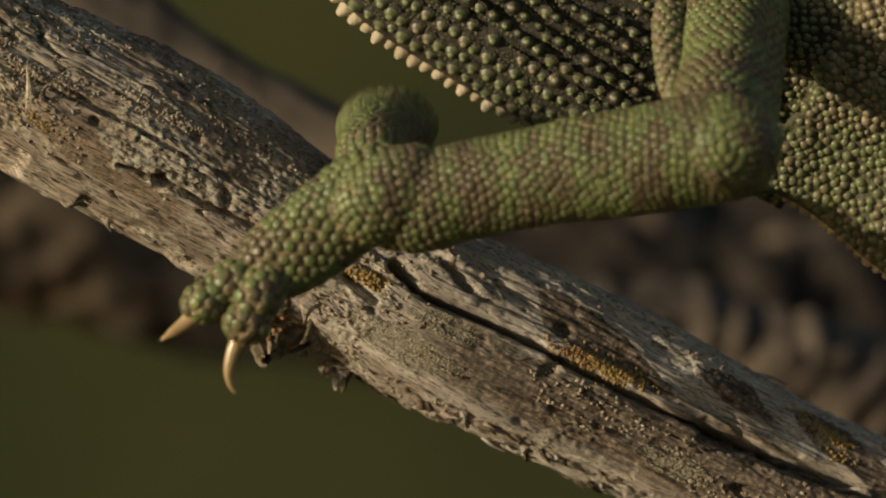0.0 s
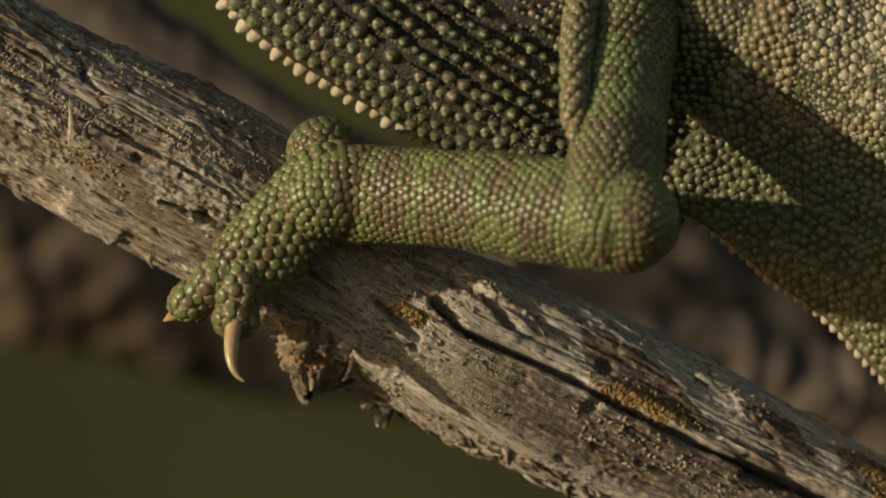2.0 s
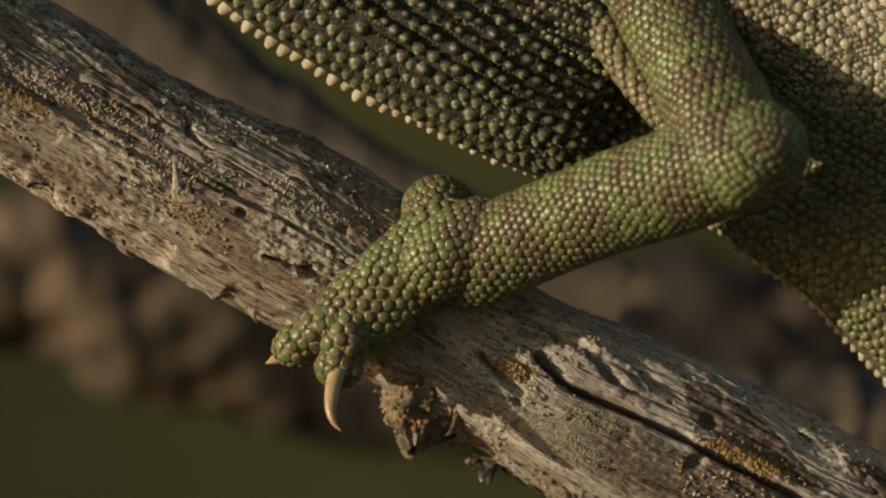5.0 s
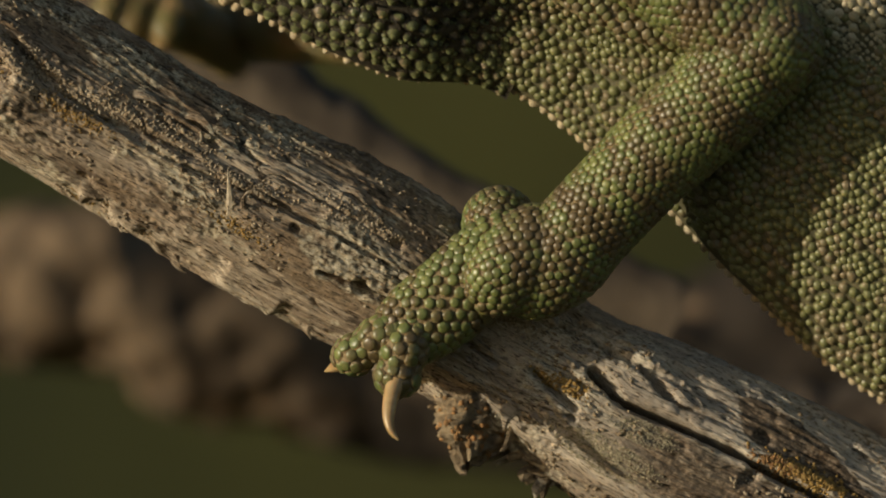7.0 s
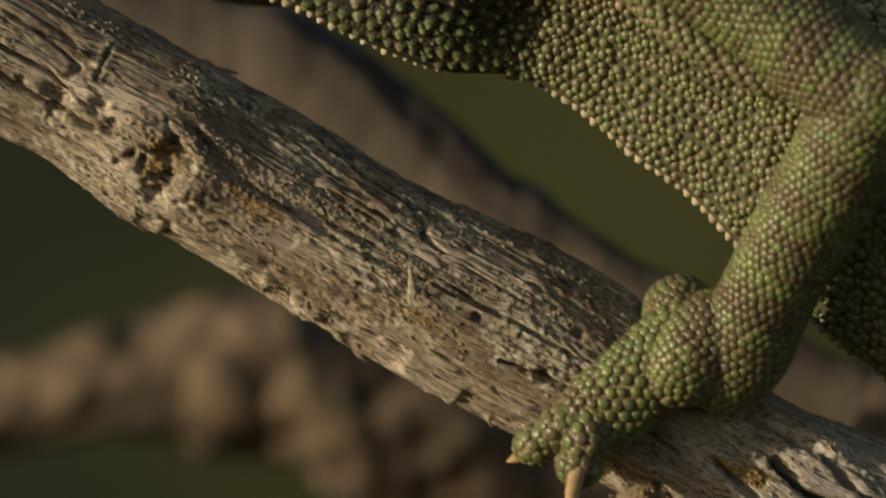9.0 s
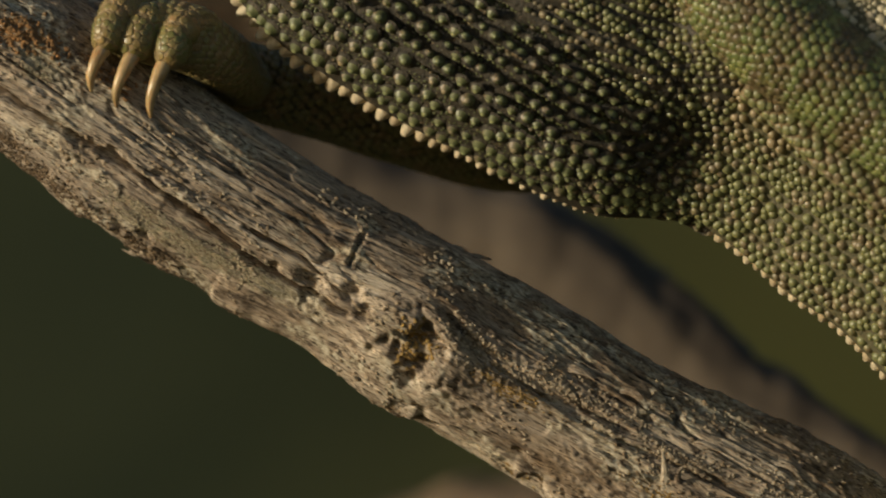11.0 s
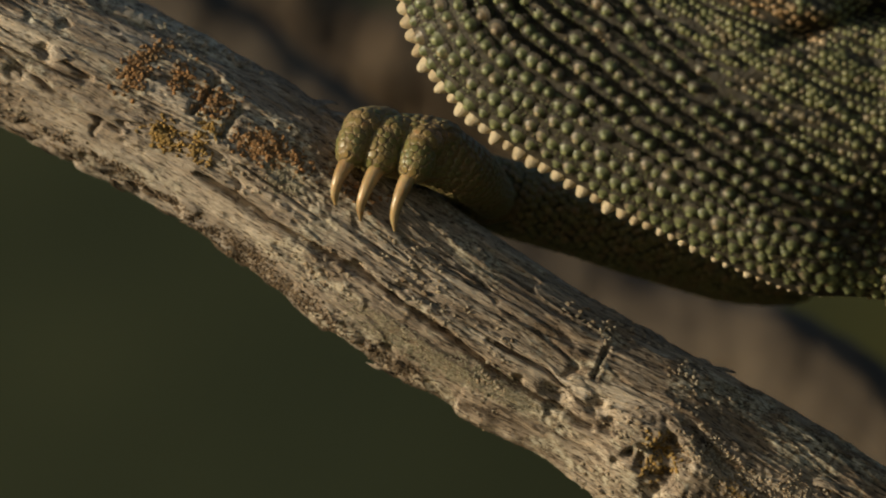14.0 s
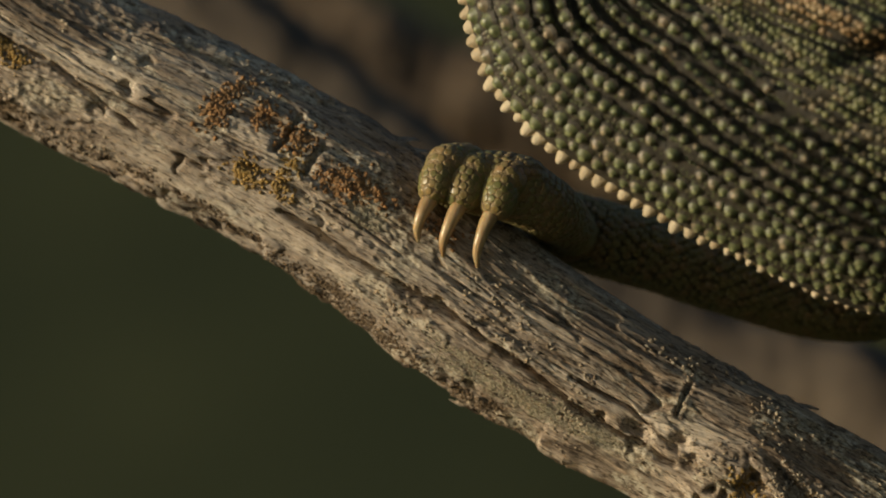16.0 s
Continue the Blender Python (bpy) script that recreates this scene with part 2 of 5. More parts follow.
LIT_TONED_KNOTS = plain("lit_toned_knots", (0.07, 0.048, 0.030), (0.24, 0.170, 0.110), 60, 0.9, 0.6, 0.003)
# dark tone standing in for shade, for the added low limb
SHADE_FILL_BARK = plain("dark_bark", (0.050, 0.038, 0.028), (0.13, 0.10, 0.074), 60, 0.9, 0.8, 0.004)


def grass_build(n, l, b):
    """Dry olive grass, turning to a darker green towards -x."""
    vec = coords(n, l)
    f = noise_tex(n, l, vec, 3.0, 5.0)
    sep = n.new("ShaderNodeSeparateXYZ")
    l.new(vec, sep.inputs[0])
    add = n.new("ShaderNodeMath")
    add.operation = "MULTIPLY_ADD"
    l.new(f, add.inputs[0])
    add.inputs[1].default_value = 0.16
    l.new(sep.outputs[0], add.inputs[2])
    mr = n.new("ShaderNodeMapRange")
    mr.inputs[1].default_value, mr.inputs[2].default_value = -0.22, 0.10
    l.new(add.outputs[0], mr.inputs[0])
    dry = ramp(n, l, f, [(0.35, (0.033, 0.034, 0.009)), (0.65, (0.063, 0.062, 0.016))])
    dark_green = ramp(n, l, f, [(0.35, (0.019, 0.026, 0.011)), (0.65, (0.040, 0.046, 0.019))])
    l.new(mix(n, l, mr.outputs[0], dark_green, dry), b.inputs["Base Color"])
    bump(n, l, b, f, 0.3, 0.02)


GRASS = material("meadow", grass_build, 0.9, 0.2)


def lichen_mat(name, a, c2):
    def build(n, l, b):
        geo = n.new("ShaderNodeNewGeometry")
        c = ramp(n, l, geo.outputs["Random Per Island"], [(0.0, a), (1.0, c2)])
        f = noise_tex(n, l, coords(n, l), 1800, 4.0)
        l.new(mix(n, l, 0.5, c, ramp(n, l, f, [(0.3, (0.5, 0.5, 0.5)), (0.7, (1.2, 1.2, 1.2))]), "MULTIPLY"), b.inputs["Base Color"])
        bump(n, l, b, f, 0.6, 0.0004)
    return material(name, build, 0.85, 0.2)


LICHEN_ORANGE = lichen_mat("orange_lichen", (0.20, 0.125, 0.062), (0.37, 0.20, 0.085))
LICHEN_YELLOW = lichen_mat("yellow_lichen", (0.25, 0.165, 0.065), (0.41, 0.265, 0.085))
LICHEN_GREY = lichen_mat("grey_green_lichen", (0.24, 0.21, 0.13), (0.48, 0.43, 0.31))
GRIT = lichen_mat("bark_grit", (0.060, 0.042, 0.028), (0.24, 0.175, 0.11))
CHIP = lichen_mat("bark_crumbs", (0.20, 0.145, 0.09), (0.48, 0.40, 0.29))


# ---- mesh helpers ----
def mesh(name, verts, faces, mats, index=None, smooth=True):
    me = bpy.data.meshes.new(name)
    me.from_pydata([tuple(v) for v in verts], [], faces)
    for m in mats if isinstance(mats, (list, tuple)) else [mats]:
        me.materials.append(m)
    if index is not None:
        me.polygons.foreach_set("material_index", np.asarray(index, dtype=np.int32))
    me.polygons.foreach_set("use_smooth", [smooth] * len(me.polygons))
    me.update()
    return me


def part(name, data, parent, label="", kind=""):
    ob = new(name, data)
    ob.parent = parent
    return tagged(ob, label, kind=kind)


def join(pieces):
    """[(verts, faces), ...] to one (verts, faces)."""
    V, F, o = [], [], 0
    for v, f in pieces:
        V.append(np.asarray(v, dtype=float).reshape(-1, 3))
        F += [tuple(i + o for i in q) for q in f]
        o += len(V[-1])
    return np.concatenate(V), F


def unit(a):
    return a / np.maximum(np.linalg.norm(a, axis=-1, keepdims=True), 1e-12)


def smooth_line(points, count):
    """Catmull-Rom through the points (any width), count samples at even lengths."""
    p = np.array(points, dtype=float)
    q = np.vstack([2 * p[0] - p[1], p, 2 * p[-1] - p[-2]])
    out = []
    for i in range(len(p) - 1):
        a, b, c, d = q[i:i + 4]
        for s in np.linspace(0, 1, 24, endpoint=False):
            out.append(0.5 * (2 * b + (c - a) * s + (2 * a - 5 * b + 4 * c - d) * s * s + (3 * b - a - 3 * c + d) * s ** 3))
    out = np.array(out + [p[-1]])
    run = np.r_[0, np.cumsum(np.linalg.norm(np.diff(out[:, :3], axis=0), axis=1))]
    at_run = np.linspace(0, run[-1], count)
    return np.stack([np.interp(at_run, run, out[:, k]) for k in range(out.shape[1])], 1), run[-1]


def domes(c, nrm, tan, ra, rb, h, sides=8, rings=2, skew=None):
    """Small domes at c, long radius ra along tan, short radius rb across, height h along nrm."""
    c, nrm, tan = np.asarray(c), unit(np.asarray(nrm)), np.asarray(tan)
    tan = unit(tan - nrm * (tan * nrm).sum(1, keepdims=True))
    bi = np.cross(nrm, tan)
    levels = {1: [(1.0, -0.3)], 2: [(1.0, -0.35), (0.80, 0.55)], 4: [(1.0, -0.4), (0.84, 0.32), (0.50, 0.78)], 3: [(1.0, -0.4), (0.91, 0.40), (0.72, 0.80), (0.40, 0.97)],
              5: [(1.8, -0.14), (1.2, 0.20), (0.84, 0.58), (0.52, 0.88)]}[rings]
    ang = np.arange(sides) * 2 * np.pi / sides
    N, per = len(c), sides * len(levels) + 1
    V = np.empty((N, per, 3))
    for j, (r, z) in enumerate(levels):
        for i, a in enumerate(ang):
            V[:, j * sides + i] = c + tan * (ra * r * np.cos(a))[:, None] + bi * (rb * r * np.sin(a))[:, None] + nrm * (h * z)[:, None]
    V[:, -1] = c + nrm * h[:, None]
    if skew is not None:
        lift = np.repeat([max(0.0, z) for _, z in levels] + [1.0], [sides] * len(levels) + [1])
        V += np.asarray(skew)[:, None, :] * lift[None, :, None]
    quad = []
    for j in range(len(levels)):
        for i in range(sides):
            k = (i + 1) % sides
            if j + 1 < len(levels):
                quad.append((j * sides + i, j * sides + k, (j + 1) * sides + k, (j + 1) * sides + i))
            else:
                quad.append((j * sides + i, j * sides + k, per - 1))
    F = [tuple(i + o for i in q) for o in range(0, N * per, per) for q in quad]
    return V.reshape(-1, 3), F


def wobble(p, scale, seed=0.0):
    """Smooth noise at many points: a few sine waves, -1 to 1."""
    r = np.random.RandomState(int(seed * 7 + 11))
    out = np.zeros(p.shape[:-1])
    for i in range(7):
        k = r.normal(size=p.shape[-1]) * scale
        out += np.sin(p @ k + r.uniform(0, 6.28))
    return out / 4.0


def grid_faces(rows, cols, wrap=False):
    F = []
    for i in range(rows - 1):
        for j in range(cols if wrap else cols - 1):
            k = (j + 1) % cols
            F.append((i * cols + j, i * cols + k, (i + 1) * cols + k, (i + 1) * cols + j))
    return F


# ---- the branch ----
ANG = radians(29.5)
AXIS = pose(0, 0, 0, 0, 29.5, 0)          # its x runs down the branch


def branch_point(a, b):
    """Along and across the branch (plan units, across is down), to the plan."""
    return a * math.cos(ANG) - b * math.sin(ANG), a * math.sin(ANG) + b * math.cos(ANG)


TABLE = np.random.RandomState(77).rand(256, 256)


def vnoise(x, y, seed=0, wrap=None):
    """Smooth lattice noise, 0 to 1; y repeats after wrap."""
    x, y = np.asarray(x) + seed * 17.3, np.asarray(y, dtype=float)
    xi, yi = np.floor(x).astype(int), np.floor(y).astype(int)
    fx, fy = x - xi, y - yi
    fx, fy = fx * fx * (3 - 2 * fx), fy * fy * (3 - 2 * fy)
    y0, y1 = (yi % wrap, (yi + 1) % wrap) if wrap else (yi, yi + 1)
    s = seed * 31
    g = lambda p, q: TABLE[(p + s) % 256, (q * 7 + p * 3 + s) % 256]
    return (g(xi, y0) * (1 - fx) + g(xi + 1, y0) * fx) * (1 - fy) + (g(xi, y1) * (1 - fx) + g(xi + 1, y1) * fx) * fy


def step(v, lo, hi):
    v = np.clip((v - lo) / (hi - lo), 0, 1)
    return v * v * (3 - 2 * v)


def fast_mesh(name, V, quads, mat):
    """A mesh of quads straight from arrays."""
    V, quads = np.asarray(V, dtype=np.float32).reshape(-1, 3), np.asarray(quads, dtype=np.int32).reshape(-1, 4)
    me = bpy.data.meshes.new(name)
    me.vertices.add(len(V))
    me.vertices.foreach_set("co", V.ravel())
    me.loops.add(quads.size)
    me.loops.foreach_set("vertex_index", quads.ravel())
    me.polygons.add(len(quads))
    me.polygons.foreach_set("loop_start", np.arange(0, quads.size, 4, dtype=np.int32))
    me.polygons.foreach_set("use_smooth", np.ones(len(quads), dtype=bool))
    me.materials.append(mat)
    me.update(calc_edges=True)
    return me


def quad_grid(rows, cols, wrap):
    i, j = np.meshgrid(np.arange(rows - 1), np.arange(cols if wrap else cols - 1), indexing="ij")
    k = (j + 1) % cols
    return np.stack([i * cols + j, i * cols + k, (i + 1) * cols + k, (i + 1) * cols + j], -1).reshape(-1, 4)


LINE = np.array([(-2600, 20, 150), (-1400, 44, 146), (-850, 18, 157), (-470, 70, 152), (-150, 76, 144), (150, 82, 158), (400, 93, 146),
                 (780, 86, 163), (1170, 100, 142), (1340, 98, 160), (1550, 75, 163), (1800, 62, 146), (2150, 50, 160), (3400, 60, 175)], dtype=float)
AA = np.arange(-2600.0, 3400.0, 20.0)
LB, LR = np.interp(AA, LINE[:, 0], LINE[:, 1]), np.interp(AA, LINE[:, 0], LINE[:, 2])
for _ in range(8):
    LB = np.convolve(np.pad(LB, 2, "edge"), np.ones(5) / 5, "valid")
    LR = np.convolve(np.pad(LR, 2, "edge"), np.ones(5) / 5, "valid")


def on_branch(u, v):
    """Plan to the branch's own: along, and the angle round it (0 is up, pi / 2 faces the camera)."""
    a = u * math.cos(ANG) + v * math.sin(ANG)
    b = -u * math.sin(ANG) + v * math.cos(ANG)
    r = np.interp(a, AA, LR)
    return a, float(np.arccos(np.clip(-(b - np.interp(a, AA, LB)) / r, -0.995, 0.995)))


# long splits: (width, depth, plan points)
SPLITS = [(6.0, 70, [(1045, 651), (1095, 706), (1205, 751), (1355, 831), (1515, 911), (1655, 961), (1923, 1061)]),
          (10.0, 60, [(1600, 958), (1720, 1000), (1860, 1052), (2020, 1120), (2200, 1200)]),
          (4.0, 22, [(560, 478), (637, 506), (720, 552), (799, 591), (870, 640)]),
          (5.0, 26, [(1000, 560), (1120, 640), (1180, 690)]),
          (4.5, 24, [(940, 655), (985, 700), (1010, 720)]),
          (5.0, 26, [(-841, -371), (-721, -291), (-541, -191), (-401, -91), (-301, -11), (-150, 70)]),
          (3.0, 14, [(-331, -81), (-231, -31), (-141, 49)]),
          (3.0, 18, [(-121, -71), (-135, -40), (-145, -15)]),
          (3.5, 16, [(-1349, -690), (-1250, -640), (-1100, -520), (-980, -450)]),
          (3.0, 14, [(100, 20), (220, 70), (330, 160), (470, 240)]),
          (3.0, 18, [(-809, -539), (-830, -500), (-850, -480)]),
          (3.5, 20, [(-765, -485), (-785, -462), (-797, -438)]),
          (9.0, 85, [(-1330, -545), (-1200, -474), (-1080, -418), (-960, -350), (-830, -272)]),
          (3.0, 14, [(150, 190), (300, 280), (420, 330), (560, 400)]),
          (4.5, 24, [(-60, 210), (100, 290), (250, 380), (400, 460)]),
          (3.0, 14, [(1250, 640), (1400, 720), (1580, 800), (1800, 920)]),
          (3.0, 13, [(1150, 850), (1300, 900), (1450, 960)])]
PITS = [(637, 506, 11, 30), (520, 402, 6, 16), (1001, 738, 7, 16), (-211, 12, 20, 16), (-136, 32, 15, 18), (179, 360, 22, 30), (150, 310, 12, 16), (-1110, -590, 12, 14), (-1080, -640, 9, 16),
        (-1170, -555, 12, 18), (-560, -215, 8, 14), (380, 250, 9, 14), (700, 430, 8, 12), (300, 440, 16, 22), (-280, -10, 10, 12), (-220, 40, 14, 14), (1520, 790, 14, 14), (1345, 760, 13, 13)]


def build_branch():
    a = np.r_[np.arange(-2600, -1500, 14.0), np.arange(-1500, 2250, 3.2), np.arange(2250, 3400, 14.0), np.arange(3400, 26400, 200.0)]
    t = np.r_[np.linspace(-0.25, np.pi + 0.25, 260, endpoint=False), np.linspace(np.pi + 0.25, 2 * np.pi - 0.25, 40, endpoint=False)]
    A, T = np.meshgrid(a, t, indexing="ij")
    r = np.interp(A, AA, LR) + np.interp(A, [3400, 26000], [0, 220])
    th = T / (2 * np.pi)
    n = lambda la, k, sd: vnoise(A / la, (th % 1) * k, sd, k)
    warp = 40 * (n(160, 9, 1) - 0.5)
    A2 = A + warp
    m = lambda la, k, sd: vnoise(A2 / la, ((th + 0.006 * np.sin(A / 170)) % 1) * k, sd, k)
    R = r - 4 + 18 * (n(320, 5, 2) - 0.5) + 8 * (n(150, 11, 3) - 0.5) + 2 * (n(62, 24, 35) - 0.5) + 1.0 * (n(26, 54, 36) - 0.5)
    R += 5 * (m(420, 26, 4) - 0.5) + 3 * (m(300, 56, 5) - 0.5) + 2.2 * (m(220, 110, 6) - 0.5) + 2.2 * (m(150, 190, 7) - 0.5) + 1.6 * (m(60, 230, 40) - 0.5) + 1.0 * (n(7, 230, 31) - 0.5)
    # lifted flakes and slivers, with steep edges
    f1 = m(240, 18, 8) * 0.6 + m(90, 50, 9) * 0.4
    f2 = m(260, 34, 10) * 0.52 + m(120, 90, 11) * 0.36 + n(24, 70, 32) * 0.12
    R += 3.6 * step(f1, 0.535, 0.55) + 2.0 * step(f2, 0.565, 0.58) - 1.8 * step(1 - f2, 0.605, 0.62)
    # checks in the grain
    for sd, (la, k, deep, wide) in enumerate([(520, 20, 18, 0.014), (330, 40, 12, 0.018), (230, 64, 7, 0.024)]):
        g = m(la, k, 12 + sd)
        R -= deep * np.exp(-((g - 0.5) / wide) ** 2) * step(n(160, 12, 16 + sd), 0.48, 0.6)
    # crumbly patches
    rough = step(n(150, 9, 20), 0.54, 0.70)
    R += rough * (3.5 * (n(22, 80, 21) - 0.5) + 5 * (n(8, 170, 22) - 0.5) + 2)
    jag = 5 * (n(16, 90, 23) - 0.5)
    for wide, deep, pts in SPLITS:
        q = np.array([on_branch(u, v) for u, v in pts])
        lo, hi = q[:, 0].min() - 60, q[:, 0].max() + 60
        sel = (a > lo) & (a < hi)
        P = np.stack([A[sel], T[sel] * r[sel]], -1)
        bs = np.full(P.shape[:2], 1e9)
        for (a0, t0), (a1, t1) in zip(q[:-1], q[1:]):
            p0, p1 = np.array([a0, t0 * np.interp(a0, AA, LR)]), np.array([a1, t1 * np.interp(a1, AA, LR)])
            dv = p1 - p0
            k = np.clip(((P - p0) @ dv) / (dv @ dv), 0, 1)
            bs = np.minimum(bs, np.linalg.norm(P - p0 - k[..., None] * dv, axis=-1))
        bs = np.abs(bs + jag[sel])
        w = wide * (0.5 + 1.1 * n(60, 6, 24)[sel])
        R[sel] -= deep * np.exp(-(bs / w) ** 2) - 2 * np.exp(-((bs - 3 * w) / (2 * w)) ** 2)
    for u, v, size, deep in PITS:
        pa, pt = on_branch(u, v)
        dd = np.hypot((A - pa) * 0.8, (T - pt) * r) + 8 * (n(12, 90, 25) - 0.5)
        R -= deep * np.exp(-(np.maximum(dd, 0) / size) ** 4)
    # the old knot with its hollow
    pa, pt = on_branch(-36, 132)
    dd = np.hypot(A - pa, (T - pt) * r)
    R += 24 * np.exp(-(dd / 120) ** 2)
    dk = dd + 60 * (n(38, 30, 26) - 0.5) + 24 * (n(14, 70, 34) - 0.5)
    R -= 34 * np.exp(-(np.maximum(dk, 0) / 48) ** 4) * (0.25 + 1.4 * n(20, 60, 27))
    R += 7 * np.exp(-((dd - 74) / 26) ** 2) * (0.4 + n(60, 20, 33))
    # scar of a cut twig
    pa, pt = on_branch(1136, 638)
    dd = np.hypot((A - pa) * 0.7, (T - pt) * r)
    R += 18 * np.exp(-(dd / 34) ** 2) + 10 * np.exp(-(dd / 30) ** 4) * (n(8, 150, 28) - 0.4)
    # bark loose along the lower edge
    low = np.exp(-((T - 2.75) / 0.28) ** 2)
    R += low * (16 * step(n(150, 12, 29), 0.5, 0.6) + 8 * (n(30, 60, 30) - 0.5))
    b = np.interp(A, AA, LB)
    X, Y, Z = A, -np.sin(T) * R, np.cos(T) * R - b
    V = np.stack([X, Y, Z], -1) * U
    ob = new("branch", fast_mesh("branch", V, quad_grid(len(a), len(t), True), WOOD))
    ob.matrix_basis = Matrix.Translation(at(0, 0)) @ AXIS
    return tagged(ob, "weathered grey-brown dead branch, cracked and flaking, sloping", "branch"), (a, t, V)


branch, SKIN = build_branch()


def spot(u, v, lift=0.0):
    """A place on the branch's skin (its own space), the way out and the way along."""
    a, t = on_branch(u, v)
    return spot_at(a, t, lift)


def spot_at(a, t, lift=0.0):
    i = int(np.clip(np.searchsorted(SKIN[0], a), 1, len(SKIN[0]) - 2))
    j = int(np.clip(np.searchsorted(SKIN[1][:260], t), 1, 258))
    out = np.array([0, -math.sin(t), math.cos(t)])
    return SKIN[2][i, j] + out * lift * U, out


def branch_details():
    rng = np.random.RandomState(41)

    def patch_of(name, u, v, ru, rv, count, size, mat, label, tall=0.8):
        a0, t0 = on_branch(u, v)
        r0 = float(np.interp(a0, AA, LR))
        c, nn = [], []
        fine = size < 2.6
        count, size, ru, rv = (int(count * 3.2), size * 0.62, ru * 1.15, rv * 1.2) if fine else (int(count * 5.0), size * 0.60, ru * 0.9, rv * 1.1)
        cores = [(rng.normal() * ru * 0.7, rng.normal() * rv * 0.6) for _ in range(7)]
        for _ in range(count):
            if fine:
                q, w = rng.uniform(0, 2 * np.pi), rng.uniform(0, 1) ** 0.6
                da, db = ru * w * math.cos(q) * rng.uniform(0.7, 1.1), rv * w * math.sin(q)
            else:
                core = cores[rng.randint(7)]
                da, db = core[0] + rng.normal() * ru * 0.36, core[1] + rng.normal() * rv * 0.42
            p, o = spot_at(a0 + da, t0 + db / r0, 0.5)
            c.append(p)
            nn.append(o + rng.normal(size=3) * 0.25)
        rr = rng.uniform(0.35, 1.3, count) * size * U
        tan = rng.normal(size=(count, 3))
        part(name, mesh(name, *domes(np.array(c), np.array(nn), tan, rr * 1.15, rr * 0.9, rr * tall, 6, 2), mat), branch, label)

    o, y, g = "orange crusty lichen", "mustard yellow lichen", "grey-green crusty lichen"
    patch_of("lichen", 1431, 846, 70, 18, 90, 6.0, LICHEN_YELLOW, y)
    patch_of("lichen", 1380, 822, 34, 12, 36, 5.5, LICHEN_ORANGE, o)
    patch_of("lichen", 990, 664, 34, 16, 44, 5.5, LICHEN_YELLOW, y)
    patch_of("lichen", 850, 775, 40, 22, 46, 6.0, LICHEN_ORANGE, o)
    patch_of("lichen", 1830, 965, 60, 18, 60, 5.5, LICHEN_YELLOW, y)
    patch_of("lichen", 1540, 1010, 70, 20, 240, 2.5, LICHEN_GREY, g, 0.5)
    patch_of("lichen", -949, -563, 36, 34, 70, 6.5, LICHEN_ORANGE, o)
    patch_of("lichen", -835, -520, 44, 26, 46, 6.5, LICHEN_ORANGE, o)
    patch_of("lichen", -869, -443, 40, 24, 70, 6.0, LICHEN_YELLOW, y)
    patch_of("lichen", -725, -423, 62, 22, 90, 5.5, LICHEN_ORANGE, o)
    patch_of("lichen", -1322, -650, 34, 20, 36, 6.0, LICHEN_YELLOW, y)
    patch_of("lichen", -690, -370, 40, 26, 165, 2.5, LICHEN_GREY, g, 0.5)
    patch_of("lichen", -470, -75, 130, 26, 630, 2.5, LICHEN_GREY, g, 0.5)
    patch_of("lichen", -330, -10, 90, 26, 390, 2.5, LICHEN_GREY, g, 0.5)
    patch_of("lichen", -560, -350, 44, 12, 26, 5.0, LICHEN_ORANGE, o)
    patch_of("lichen", -30, 120, 26, 20, 26, 6.5, LICHEN_YELLOW, y)
    patch_of("lichen", 130, 190, 60, 16, 50, 3.2, LICHEN_YELLOW, y)
    patch_of("lichen", 150, 350, 30, 12, 22, 3.2, LICHEN_YELLOW, y)
    patch_of("lichen", 420, 400, 60, 10, 40, 3.0, LICHEN_YELLOW, y)
    patch_of("lichen", 1060, 800, 100, 30, 495, 2.5, LICHEN_GREY, g, 0.5)
    patch_of("lichen", 1130, 760, 60, 18, 210, 2.5, LICHEN_GREY, g, 0.5)

    for u0, v0, ru0, rv0 in ((620, 385, 80, 16), (330, 255, 70, 18), (165, 165, 70, 22), (60, 120, 50, 20), (900, 560, 60, 14), (450, 330, 60, 12)):
        patch_of("crust", u0, v0, ru0, rv0, 60, 4.6, CHIP, "tan crumbly bark crust", 0.6)
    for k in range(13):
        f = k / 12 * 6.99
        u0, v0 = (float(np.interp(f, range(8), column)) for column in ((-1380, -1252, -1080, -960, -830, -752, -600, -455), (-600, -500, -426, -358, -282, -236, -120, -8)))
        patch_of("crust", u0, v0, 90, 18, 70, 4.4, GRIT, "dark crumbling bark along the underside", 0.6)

    def chips(name, count, sd, label):
        c, nn, rr = [], [], []
        rg = np.random.RandomState(sd)
        while len(c) < count:
            a, t = rg.uniform(-1480, 2200), rg.uniform(0.25, 2.9)
            if vnoise(np.array(a / 110.0), np.array(t * 2.4), 9) + 0.3 * vnoise(np.array(a / 40.0), np.array(t * 7.0), 5) < 0.78:
                continue
            p, o = spot_at(a, t, 0.5)
            c.append(p)
            nn.append(o + rg.normal(size=3) * 0.35)
            rr.append(rg.uniform(1.6, 4.6) * U)
        rr = np.array(rr)
        tan = np.tile([1.0, 0, 0], (count, 1)) + rg.normal(size=(count, 3)) * 0.5
        part(name, mesh(name, *domes(np.array(c), np.array(nn), tan, rr * rg.uniform(0.9, 1.7, count), rr * 0.85, rr * rg.uniform(0.5, 1.2, count), 5, 2), CHIP, smooth=False), branch, label, "stuff")

    chips("crumb", 2600, 51, "loose crumbs of bark and dirt")

